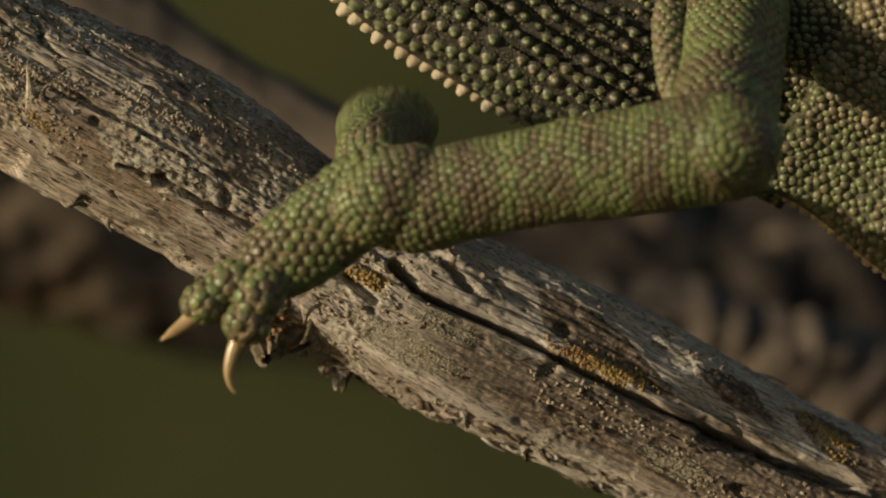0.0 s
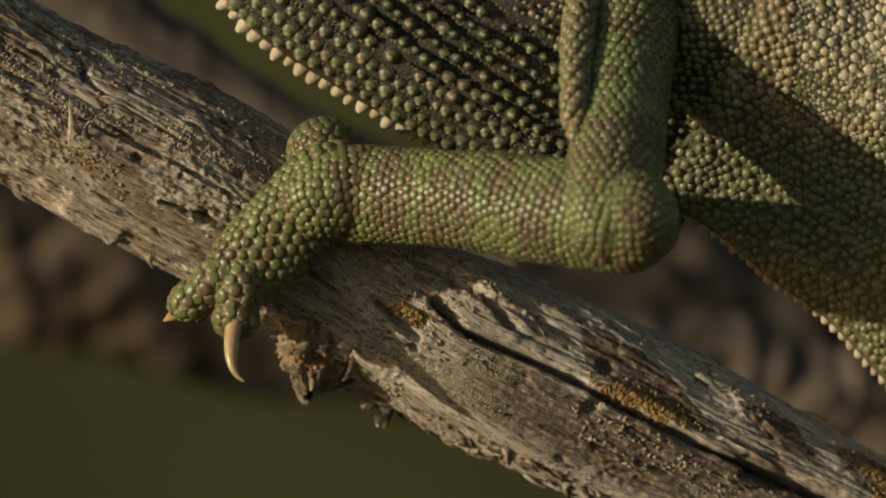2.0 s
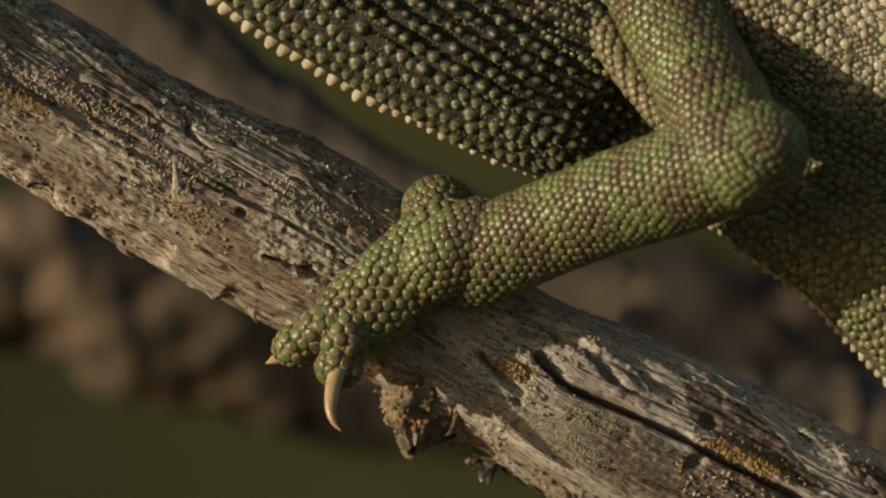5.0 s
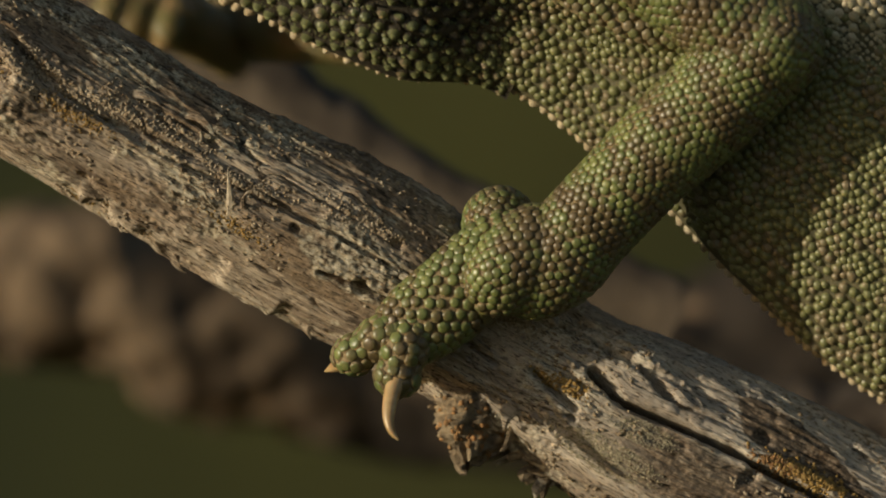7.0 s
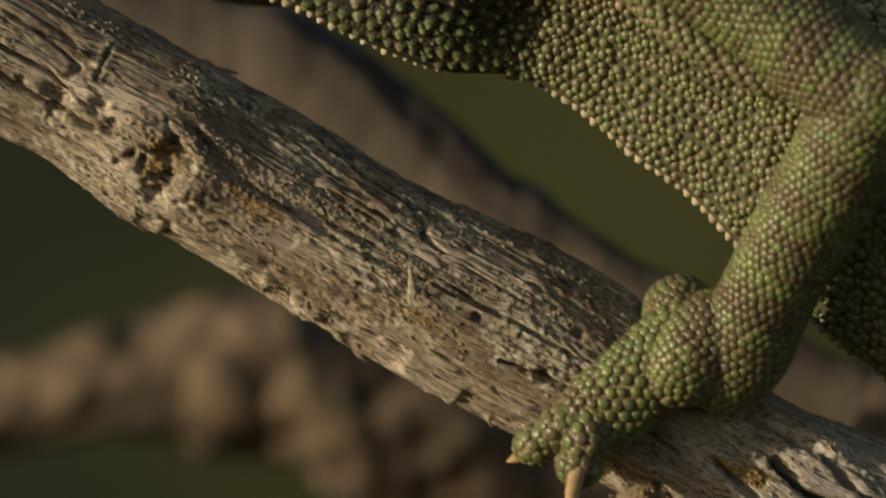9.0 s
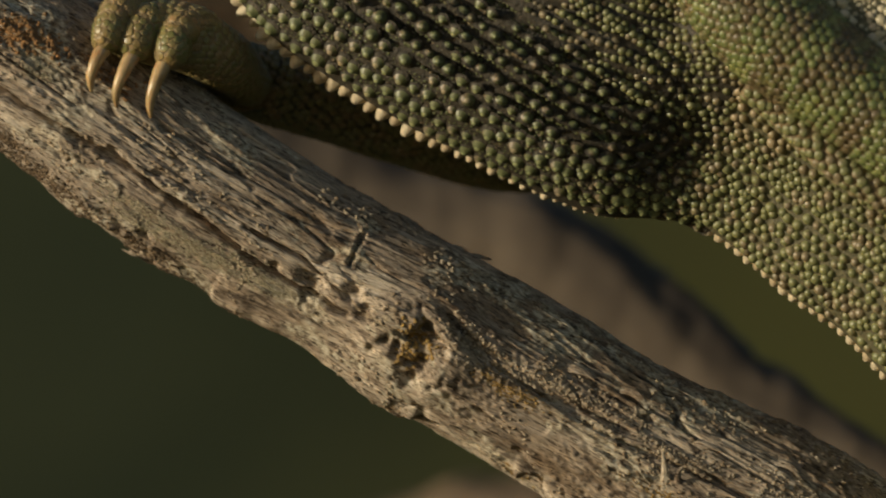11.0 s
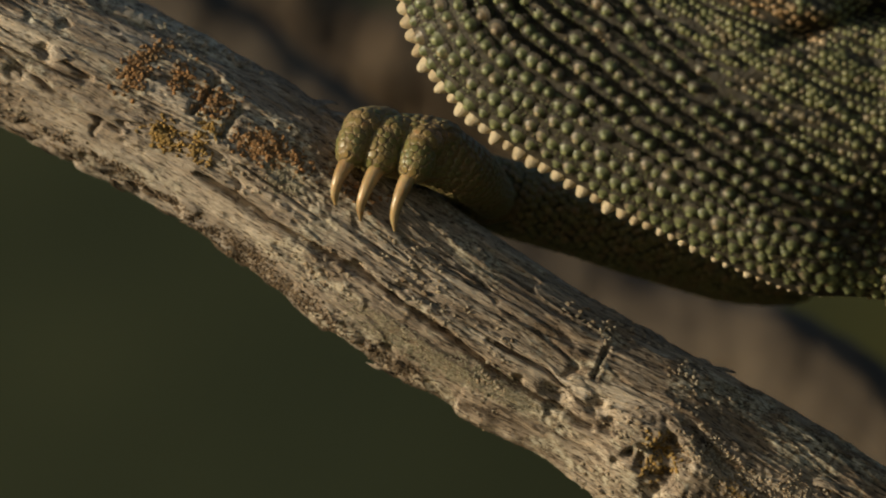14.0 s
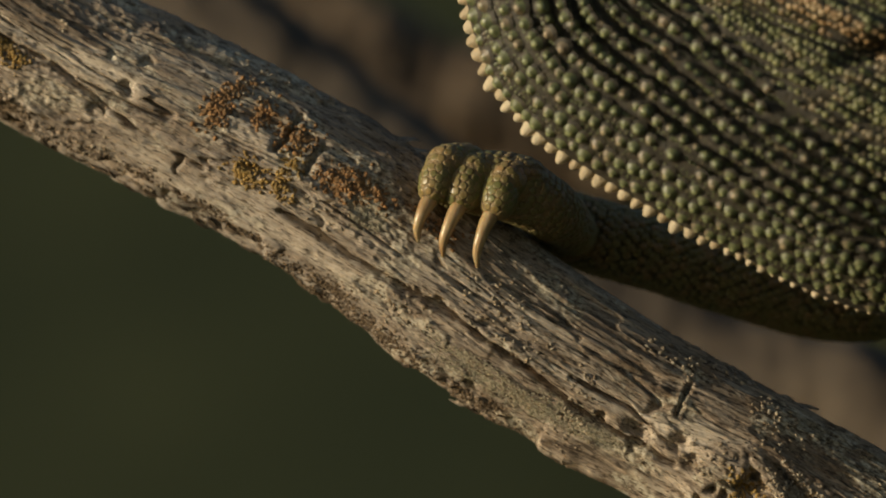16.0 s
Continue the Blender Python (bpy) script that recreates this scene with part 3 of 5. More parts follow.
    def sliver(name, u, v, run, wide, thick, lean, out, turn, label, mat=None, way=None, blunt=1.6):
        """A pointed splinter rooted at (u, v): lean is its turn from straight down the branch."""
        p, o = spot(u, v, -3)
        x = np.array([1.0, 0, 0])
        side = np.cross(o, x)
        q = radians(-lean)
        d = unit((x * math.cos(q) + side * math.sin(q)) + o * out)
        if way is not None:
            d = unit(np.array(way))
        w = unit(np.cross(d, o))
        n = np.cross(w, d)
        rows = []
        for k, f in enumerate(np.linspace(0, 1, 9)):
            ww = wide * (1 - f ** blunt) * (1 + 0.18 * math.sin(5 * f + turn)) + 0.6
            cc = p + (d * run * f + n * run * 0.08 * math.sin(3.1 * f) + w * wide * 0.3 * math.sin(4 * f + turn)) * U
            for sx, sy in ((-1, 0), (-0.4, 1), (0.5, 0.8), (1, 0), (0, -0.8)):
                rows.append(cc + (w * sx * ww / 2 + n * sy * thick / 2 * (1 - 0.7 * f)) * U)
        V = np.array(rows)
        part(name, mesh(name, V, grid_faces(9, 5, True), mat or WOOD, smooth=False), branch, label)

    sliver("splinter", 399, 376, 86, 15, 8, -118, 0.35, 0.5, "upright pale splinter", PALE_WOOD, (-37, -24, 76))
    sliver("splinter", 378, 362, 40, 13, 8, -140, 0.5, 1.5, "")
    sliver("splinter", 425, 362, 40, 13, 8, -100, 0.5, 2.5, "")
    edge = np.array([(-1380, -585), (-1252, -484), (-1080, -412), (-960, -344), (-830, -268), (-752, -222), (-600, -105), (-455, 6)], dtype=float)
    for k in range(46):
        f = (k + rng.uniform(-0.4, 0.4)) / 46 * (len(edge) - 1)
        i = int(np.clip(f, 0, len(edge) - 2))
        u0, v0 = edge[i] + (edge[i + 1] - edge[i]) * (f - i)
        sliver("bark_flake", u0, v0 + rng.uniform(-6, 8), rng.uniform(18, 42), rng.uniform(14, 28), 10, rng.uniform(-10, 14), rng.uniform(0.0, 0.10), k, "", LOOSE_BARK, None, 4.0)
    rim = np.array([(930, 858), (1020, 890), (1149, 931), (1250, 975), (1349, 1021), (1449, 1071)], dtype=float)
    for k in range(54):
        f = (k + rng.uniform(-0.5, 0.5)) / 54 * (len(rim) - 1)
        i = int(np.clip(f, 0, len(rim) - 2))
        u0, v0 = rim[i] + (rim[i + 1] - rim[i]) * (f - i)
        sliver("bark_flake", u0, v0 + rng.uniform(-34, 4), rng.uniform(20, 46), rng.uniform(12, 26), 12, rng.uniform(-30, 60), rng.uniform(0.02, 0.3), k, "", (LOOSE_BARK, STUB_BARK, WOOD)[k % 3])
    sliver("splinter", 822, 745, 96, 17, 10, 0, 0, 0.7, "broken pale splinter", PALE_WOOD, (-88, -30, 3))
    sliver("splinter", 876, 757, 62, 18, 12, 0, 0, 1.9, "", STUB_BARK, (-32, -25, 45))
    sliver("splinter", 846, 742, 44, 14, 10, 0, 0, 2.6, "", STUB_BARK, (-40, -30, 22))
    rg = np.random.RandomState(19)
    for k in range(26):
        u0, v0 = rg.uniform(775, 965), rg.uniform(0, 1)
        v0 = 706 + 0.42 * (u0 - 770) + 80 * v0
        way = (rg.uniform(-0.75, 0.35), rg.uniform(-0.6, 0.1), rg.uniform(-1.0, -0.25))
        sliver("bark_flake", u0, v0, rg.uniform(26, 62), rg.uniform(18, 38), rg.uniform(12, 20), 0, 0, k, "", (STUB_BARK, LOOSE_BARK, WOOD, STUB_BARK)[k % 4], way, 4.5)
    for k in range(44):
        u0, v0 = 1136 + rng.uniform(-36, 36), 636 + rng.uniform(-16, 18)
        sliver("fibre", u0, v0, rng.uniform(8, 17), rng.uniform(3, 6), 3, rng.uniform(-120, -30), rng.uniform(0.12, 0.5), k, "")
    for u0, v0, run, wd, lean, out in [(541, 575, 46, 14, 70, 0.4), (545, 600, 30, 10, 120, 0.3), (800, 700, 80, 20, 30, 0.5), (842, 705, 60, 20, 75, 0.6), (860, 735, 70, 26, 60, 0.5), (820, 760, 90, 34, 85, 0.4),
                                       (840, 800, 70, 36, 95, 0.5), (905, 720, 56, 22, 100, 0.6), (880, 820, 60, 30, 60, 0.3), (770, 720, 50, 18, 40, 0.5), (-531, -45, 46, 24, 120, 0.3), (80, -58, 50, 20, -40, 0.5),
                                       (40, -70, 40, 16, -20, 0.4), (-640, -520, 60, 22, -30, 0.4), (-610, -505, 46, 20, -20, 0.5), (179, 372, 60, 22, 40, 0.3), (300, 445, 70, 24, 30, 0.3), 
                                       (1090, 700, 70, 16, 30, 0.3), (1210, 690, 60, 14, 20, 0.3),
                                       (1370, 730, 70, 16, 15, 0.3), (600, 330, 70, 16, 10, 0.3), (330, 200, 80, 18, 12, 0.35), (240, 150, 70, 18, 20, 0.3), (460, 290, 60, 14, 5, 0.3), (700, 480, 50, 12, 10, 0.3),
                                       (1180, 680, 70, 18, 10, 0.4), (1500, 780, 80, 16, 8, 0.3), (1620, 870, 60, 14, 14, 0.4), (1700, 850, 80, 16, 6, 0.3), (-1100, -600, 50, 20, 10, 0.5), (-1180, -560, 40, 18, 30, 0.4)]:
        sliver("bark_flake", u0, v0, run * 0.8, wd * 1.2, 8, lean, out * 0.7, u0, "", None, None, 3.0)


branch_details()


def build_stub():
    """Broken stump of a side twig on the branch's underside, ragged and crusted."""
    p = np.array(at(838, 770, -0.004)) - np.array(at(0, 0))
    back = np.array(AXIS.to_3x3().transposed())
    q = back @ p
    ax = unit(back @ np.array([-0.16, -0.25, -0.95]))
    e1 = unit(np.cross(ax, [0, 1.0, 0]))
    e2 = np.cross(ax, e1)
    t = np.linspace(0, 2 * np.pi, 64, endpoint=False)
    f = np.linspace(0, 1, 44)
    Fm, Tm = np.meshgrid(f, t, indexing="ij")
    rad = np.interp(Fm, [0, 0.3, 0.6, 0.85, 0.95, 1.0], [62, 58, 46, 32, 20, 3])
    k = (Tm / (2 * np.pi)) % 1
    rad = rad + 40 * (vnoise(Fm * 5, k * 9, 41, 9) - 0.5) + 12 * step(vnoise(Fm * 6, k * 18, 47, 18), 0.48, 0.52) + 14 * (vnoise(Fm * 9, k * 22, 42, 22) - 0.5) + 9 * (vnoise(Fm * 22, k * 46, 43, 46) - 0.5) + 7 * step(vnoise(Fm * 4, k * 14, 44, 14), 0.5, 0.56)
    rad = np.maximum(rad, 2)
    h = -80 + 138 * Fm + 40 * (vnoise(Fm * 3, k * 7, 45, 7) - 0.5) * Fm
    V = q + (ax * h[..., None] + e1 * (np.cos(Tm) * rad)[..., None] + e2 * (np.sin(Tm) * rad * 0.8)[..., None]) * U
    ob = part("stub", fast_mesh("stub", V, quad_grid(44, 64, True), STUB_BARK), branch, "broken twig stump with orange lichen")
    rng = np.random.RandomState(8)
    pick = V.reshape(-1, 3)[rng.choice(np.arange(600, 2500), 150, replace=False)]
    nn = unit(pick - q)
    rr = rng.uniform(3, 6.5, 150) * U
    part("lichen", mesh("lichen", *domes(pick, nn, rng.normal(size=(150, 3)), rr * 1.2, rr, rr * 0.7, 6, 2), LICHEN_ORANGE), ob, "orange lichen")


build_stub()


def limb(name, label, pts, depth, seed, burls, bark, rough=1.0, knot=None):
    """A knobbly dry limb behind the branch: (u, v, radius) along it."""
    line, run = smooth_line(pts, 220)
    depths = np.linspace(*depth, 220) if isinstance(depth, tuple) else np.full(220, depth)
    k = (D + depths) / D
    C = np.array([at(u, v, d) for (u, v), d in zip(line[:, :2], depths)])
    tan = unit(np.gradient(C, axis=0))
    side = np.array([0, 1.0, 0])
    up = unit(np.cross(tan, side))
    t = np.linspace(0, 2 * np.pi, 40, endpoint=False)
    q = np.stack([np.repeat(np.linspace(0, run / 70, 220)[:, None], 40, 1), np.cos(t)[None] * 1.6 + np.zeros((220, 1)), np.sin(t)[None] * 1.6 + np.zeros((220, 1))], -1)
    R = line[:, 2:3] * U * k[:, None] * (1 + rough * (0.16 * wobble(q, 1.0, seed) + 0.16 * wobble(q * 2.3, 1.0, seed + 1) + 0.10 * wobble(q * 5.0, 1.0, seed + 2)))
    V = C[:, None] + up[:, None] * (np.cos(t)[None, :, None] * R[..., None]) + side * (np.sin(t)[None, :, None] * R[..., None])
    ob = new(name, mesh(name, V.reshape(-1, 3), grid_faces(220, 40, True), bark))
    rng = np.random.RandomState(seed)
    t8 = np.linspace(0, 2 * np.pi, 12, endpoint=False)
    for _ in range(burls):
        i = rng.randint(20, 200)
        ang = rng.uniform(-2.6, 0.2)
        out = up[i] * math.cos(ang) + side * math.sin(ang)
        rad = line[i, 2] * U * k[i]
        size = rad * rng.uniform(0.22, 0.6) * (0.55 if knot else 1.0)
        e1, e2 = tan[i], np.cross(out, tan[i])
        rows = [C[i] + out * (rad * 0.85 + size * h) + (e1 * math.cos(q) * 1.2 + e2 * math.sin(q)) * size * w * (1 + 0.2 * math.sin(3 * q + i)) for h, w in ((-0.2, 1.3), (0.15, 1.1), (0.38, 0.75), (0.5, 0.4), (0.54, 0.03)) for q in t8]
        part("burl", mesh("burl", np.array(rows), grid_faces(5, 12, True), knot or bark), ob)
    return tagged(ob, label, "branch")


limb("dry_limb", "knobbly dry tan limb behind the perch", [(-1500, 900, 90), (-700, 690, 90), (-321, 580, 85), (-100, 510, 100), (100, 500, 140), (350, 580, 140), (560, 660, 120), (680, 720, 70), (720, 740, 20)], 0.27, 21, 14, DEADWOOD, 1.0)
limb("dry_limb", "dead limb behind the perch, shade put into its dark bark, sunlight into its pale knots", [(520, 720, 60), (760, 690, 120), (1000, 690, 150), (1200, 680, 168), (1400, 690, 180), (1750, 745, 200), (2100, 860, 200), (3000, 1300, 200)], 0.27, 23, 30, SHADE_TONED_BARK, 1.0, LIT_TONED_KNOTS)
limb("dry_limb", "dead limb running close behind the perch, its shade put into the brown bark", [(-2000, -1500, 120), (-1300, -950, 110), (-800, -560, 110), (-175, -136, 112), (180, -22, 112), (380, 110, 104),
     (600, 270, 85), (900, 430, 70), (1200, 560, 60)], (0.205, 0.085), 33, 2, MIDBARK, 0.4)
# added limb: its dark bark fills in a shaded part of the background
limb("dry_limb", "added dark limb low behind the perch, standing in for shaded background", [(1300, 745, 50), (1560, 790, 85), (1850, 880, 115), (2200, 1050, 150), (2800, 1350, 180)], 0.17, 71, 4, SHADE_FILL_BARK)
limb("dry_limb", "tan dry limb crossing far behind the perch", [(-2300, -1150, 120), (-1500, -900, 130), (-900, -700, 140), (-520, -560, 130), (-200, -480, 110), (200, -420, 90)], 0.36, 57, 10, DEADWOOD, 0.8)


# ---- ground ----
def build_ground():
    x = np.linspace(-1, 1, 61)
    X, Y = np.meshgrid(np.sign(x) * np.abs(x) ** 3 * 900, np.linspace(0, 1, 61) ** 3 * 900 - 3, indexing="ij")
    Z = -0.95 + np.clip((Y - 1.2), 0, 8) * 0.75 + 0.12 * wobble(np.stack([X, Y], -1), 0.9, 5) * (np.abs(Y) < 30)
    V = np.stack([X, Y, Z], -1).reshape(-1, 3)
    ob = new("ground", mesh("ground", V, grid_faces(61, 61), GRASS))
    return tagged(ob, "olive green grassy bank, far out of focus", "ground", kind="structure")


build_ground()


# ---- the chameleon ----
chameleon = tagged(new("chameleon"), "green and brown chameleon with a cream crest, walking along the branch", "chameleon")
chameleon.location = at(*branch_point(1300, -70))

KEEL = [(600, -420, 0.98, -0.1), (572, -260, 0.97, -0.2), (560, -122, 0.95, -0.3), (563, -53, 0.92, -0.4), (600, 44, 0.85, -0.52), (662, 123, 0.72, -0.69), (734, 184, 0.62, -0.78),
        (906, 290, 0.52, -0.85), (1020, 348, 0.47, -0.88), (1130, 405, 0.43, -0.9), (1250, 452, 0.38, -0.92), (1330, 458, 0.36, -0.93), (1392, 464, 0.38, -0.92),
        (1463, 507, 0.42, -0.9), (1562, 590, 0.46, -0.89), (1655, 656, 0.48, -0.88), (1780, 786, 0.48, -0.88), (1960, 950, 0.46, -0.89), (2122, 1050, 0.42, -0.9), (2300, 1120, 0.4, -0.92),
        (2700, 1180, 0.36, -0.93), (3300, 1290, 0.3, -0.95)]
NS = 900
keel, KRUN = smooth_line(np.array([(x, y, 0, a, b) for x, y, a, b in KEEL]), NS)
keel = keel[:, [0, 1, 3, 4]]
SRUN = np.linspace(0, KRUN, NS)


ROWS_D = np.array([15.0, 42, 71, 103, 137, 172, 208, 244, 281, 318])


def squeeze(s):
    """The throat's pleats run together towards the chest."""
    return np.interp(s, [0, 690, 1020, 1275, 1420, 1450], [1.0, 1.0, 0.82, 0.64, 0.42, 0.40])


def torso_at(s, d, side=-1, chest=False):
    """Body surface: s along the keel, d up from it (plan units); side -1 faces the camera. Throat and chest dive under each other where they meet."""
    k = np.stack([np.interp(s, SRUN, keel[:, i]) for i in range(4)], -1)
    x, y = k[..., 0] + k[..., 2] * d, k[..., 1] + k[..., 3] * d
    W = np.interp(s, [0, 880, 1261, 1400, 1700, 3000], [400, 375, 365, 420, 480, 560])
    H = np.interp(s + 0.24 * np.clip(np.asarray(d, dtype=float) - 60, 0, 330) * step(np.asarray(1330.0 - s), -60, 60), [0, 700, 1000, 1150, 1240, 1330, 1410, 1500, 1640, 1800, 3000], [150, 172, 208, 214, 193, 146, 104, 102, 156, 208, 245])
    shallow = np.interp(s, [0, 1000, 1150, 1240, 1330, 1410, 1500, 1640, 1800, 3000], [150, 208, 206, 192, 172, 150, 146, 168, 208, 245])
    H = H + (shallow - H) * step(np.asarray(d, dtype=float), 80, 210) * step(np.asarray(s, dtype=float), 1000, 1150)
    high = np.interp(s, [0, 880, 1261, 1400, 1700, 3000], [150, 175, 190, 205, 215, 245])
    H = H + (high - H) * step(np.asarray(d, dtype=float), 190, 380) * step(np.asarray(s, dtype=float), 1160, 1320)
    f = np.clip(1 - d / W, 0, 1)
    h = H * (1 - f ** 2.2) ** np.interp(s, [0, 1300, 1450], [0.64, 0.62, 0.52]) + 6
    # shoulder, and the folds of the neck in front of it
    h = h + 44 * np.exp(-(((x - 1540) / 130) ** 2 + ((y - 130) / 190) ** 2))
    h = h - 8 * np.exp(-((x - 1385 - 0.28 * (y - 100)) / 26) ** 2) * np.exp(-((y - 120) / 190) ** 2)
    for k0, slope in ((-10, 0.30), (-75, 0.36), (-150, 0.42)):
        h = h - 30 * np.exp(-((y - k0 - slope * (x - 1200)) / 17) ** 2) * np.exp(-((x - 1190) / 190) ** 2)
    # creases of the neck beyond the pleats
    for k in range(1, 6):
        h = h - (17 - 1.5 * k) * np.exp(-((y - 268 + 43 * k - (0.78 - 0.05 * k) * (x - 1327) + 9 * np.sin(x / 37 + 1.7 * k)) / 8.5) ** 2) * step(x, 1010, 1090) * (1 - step(x, 1390, 1460))
    # fold behind the jaw, opening into a hollow
    h = h - 44 * np.exp(-((y - 26 + 0.3 * (x - 1222)) / 15) ** 2) * step(x, 1170, 1240) * (1 - step(x, 1370, 1440))
    h = h - 70 * np.exp(-(((x - 1392) / 66) ** 2 + ((y + 28) / 44) ** 2))
    # pleats of the throat: ridges that carry the knobs, furrows between
    q = squeeze(s)
    off = (d - 4 * np.sin(s / 90)) / q
    near = np.min(np.abs(off[..., None] - ROWS_D), -1)
    furrow = np.clip(near / 17.0, 0, 1) ** 1.5 * np.clip((off - 70) / 90, 0.25, 1) * np.clip((1400 - s) / 60, 0, 1) * np.clip((345 - off) / 20, 0, 1)
    h = h - 32 * q ** 0.5 * furrow
    # ribs behind the shoulder
    h = h + 70 * np.exp(-(((x - 1870) / 250) ** 2 + ((y - 190) / 220) ** 2))
    # jaw
    h = h + 26 * np.exp(-((y + 96 - 0.4 * (x - 1120)) / 34) ** 2) * np.exp(-((x - 1200) / 220) ** 2)
    dive = 1.6 - 1.6 * step(np.asarray(s, dtype=float), 1335, 1388) if chest else step(np.asarray(s, dtype=float), 1392, 1446)
    h = np.maximum(h - 16 * dive, 4)
    return np.stack([(x - 784) * U, side * h * U, (441 - y) * U], -1)


def normals_at(s, d, side=-1, chest=False):
    e = 3.0
    a = torso_at(s + e, d, side, chest) - torso_at(s - e, d, side, chest)
    b = torso_at(s, d + e, side, chest) - torso_at(s, np.maximum(d - e, 0), side, chest)
    n = unit(np.cross(a, b))
    n *= np.where(n[..., 1:2] * side < 0, -1, 1)
    return n, unit(a)


def build_torso():
    d = np.r_[0, 2, 5, 10, 16, 24, np.arange(34, 1000, 14.0)]

    def hide(lo, hi, count, chest):
        S, Dd = np.meshgrid(np.linspace(lo, hi, count), d, indexing="ij")
        near, far = torso_at(S, Dd, -1, chest), torso_at(S, Dd, 1, chest)
        return join([(near, grid_faces(count, len(d))), (far[:, ::-1], grid_faces(count, len(d)))])

    V, F = hide(0, 1450, 220, False)
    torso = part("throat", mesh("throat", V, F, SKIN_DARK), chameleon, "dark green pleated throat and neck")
    V, F = hide(1330, KRUN, 240, True)
    trunk = part("trunk", mesh("trunk", V, F, SKIN_CHEST), chameleon, "green chest and flank")
    pieces, small, belly, pale, grain, shoulder = [], [], [], [], [], []
    rng = np.random.RandomState(3)
    SPLIT, singles = 1345.0, []

    def row_of(lo, hi, step_s, row, i, jit, weave=True, chest=False):
        ss = np.arange(lo + (i % 2) * step_s / 2, hi, step_s)
        ss = ss + rng.uniform(-jit, jit, len(ss))
        dd = np.maximum(row * (1 if weave else squeeze(ss)) + rng.uniform(-jit, jit, len(ss)) * 0.8 + 4 * np.sin(ss / 90 + (i if weave else 0)), 6)
        n, t = normals_at(ss, dd, -1, chest)
        return torso_at(ss, dd, -1, chest), n, t, ss

    def reach(ss):
        return np.interp(ss, [0, 500, 900, 1150, 1385], [330, 325, 322, 300, 285])

    def sort_out(c, n, t, r, tall):
        """Neck scales, and those of the jaw's edge."""
        x, y = c[:, 0] / U + 784, 441 - c[:, 2] / U
        jaw = (np.abs(y + 72 - 0.6 * (x - 1125)) < 24 + rng.uniform(-6, 6, len(x))) & (x > 1040) & (x < 1300)
        for sel, store in ((~jaw, neck), (jaw, lip)):
            if sel.any():
                store.append(domes(c[sel], n[sel], t[sel], r[sel] * 1.1, r[sel], r[sel] * tall))

    # throat: rows of knobs along the keel, with furrows of granules between
    neck, lip = [], []
    for i, row in enumerate(ROWS_D):
        c, n, t, ss = row_of(10, SPLIT + 95, float(np.interp(row, [0, 60, 330], [25.0, 26.5, 29.0])), row, i, 5.5, False)
        keep = row < reach(ss)
        keep &= (row < 80) | (rng.uniform(0, 1, len(ss)) > 0.04)
        c, n, t, ss = c[keep], n[keep], t[keep], ss[keep]
        r = rng.uniform(5.8, 9.6, len(ss)) * squeeze(ss) ** 0.3 * float(np.interp(row, [0, 100, 170, 330], [1.26, 1.12, 0.96, 0.88])) * U
        dd = row * squeeze(ss)
        down = unit(torso_at(ss, np.maximum(dd - 8, 0)) - torso_at(ss, dd + 8))
        skew = down * (r * 0.4)[:, None]
        single = (ss > 560) & (row < 230)
        for j in np.nonzero(single)[0]:
            if len(singles) < 300:
                singles.append((c[j], n[j], down[j], r[j]))
            else:
                single[j] = False
        rest = ~single
        if rest.any():
            pieces.append(domes(c[rest], n[rest], t[rest], r[rest] * 1.12, r[rest], r[rest] * 1.05, 9, 5, skew[rest]))
        if i + 1 < len(ROWS_D):
            cg, ng, tg, sg = row_of(1180 - 60 * i, SPLIT + 95, 19.0, (row + ROWS_D[i + 1]) / 2, i, 4, False)
            rg = rng.uniform(4.4, 7.6, len(sg)) * np.interp(sg, [500, 1000, 1400], [0.7, 0.9, 0.72]) * U
            pieces.append(domes(cg, ng, tg, rg * 1.2, rg, rg * 0.95, 9, 5))
            for off in (0.3, 0.5, 0.7):
                cg, ng, tg, sg = row_of(4, SPLIT + 95, 10.0, row + (ROWS_D[i + 1] - row) * off, i, 2, False)
                rg = rng.uniform(3.2, 5.4, len(sg)) * U
                small.append(domes(cg, ng, tg, rg, rg, rg * 0.8, 5, 1))
    # neck and cheek: small close scales
    row, i = 100.0, 0
    while row < 980:
        c, n, t, ss = row_of(10, SPLIT + 95, 15.5, row, i, 3)
        keep = row > reach(ss) * squeeze(ss) + 8
        if keep.any():
            r = rng.uniform(5.0, 8.8, keep.sum()) * U
            sort_out(c[keep], n[keep], t[keep], r, 0.65)
        row += 13.5
        i += 1
    one = np.zeros((1, 3))
    V, F = domes(one, one + (0, 0, 1), one + (1, 0, 0), np.array([1.0]), np.array([1.1]), np.array([1.08]), 12, 5, one + (0.4, 0, 0))
    V = V * (1 + 0.06 * wobble(V, 2.0, 8)[:, None]) * 11 * U
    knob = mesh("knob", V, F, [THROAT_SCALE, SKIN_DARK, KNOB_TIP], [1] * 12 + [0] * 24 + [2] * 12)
    for c, n, t, r in singles:
        t = unit(t - n * (t @ n))
        m = Matrix.Identity(4)
        for col, axis in enumerate((t, np.cross(n, t), n)):
            for k in range(3):
                m[k][col] = axis[k] * r / (11 * U)
        ob = part("knob", knob, torso)
        ob.matrix_basis = Matrix.Translation(c) @ m
    def place(c):
        return c[:, 0] / U + 784, 441 - c[:, 2] / U

    def upper_flank(bx, by):
        return (bx > 1560) & (by < 280 + 0.4 * (bx - 1600) + 22 * np.sin(bx / 47))

    # chest: close-set round scales in rows, larger towards the belly's keel
    row, i = 12.0, 0
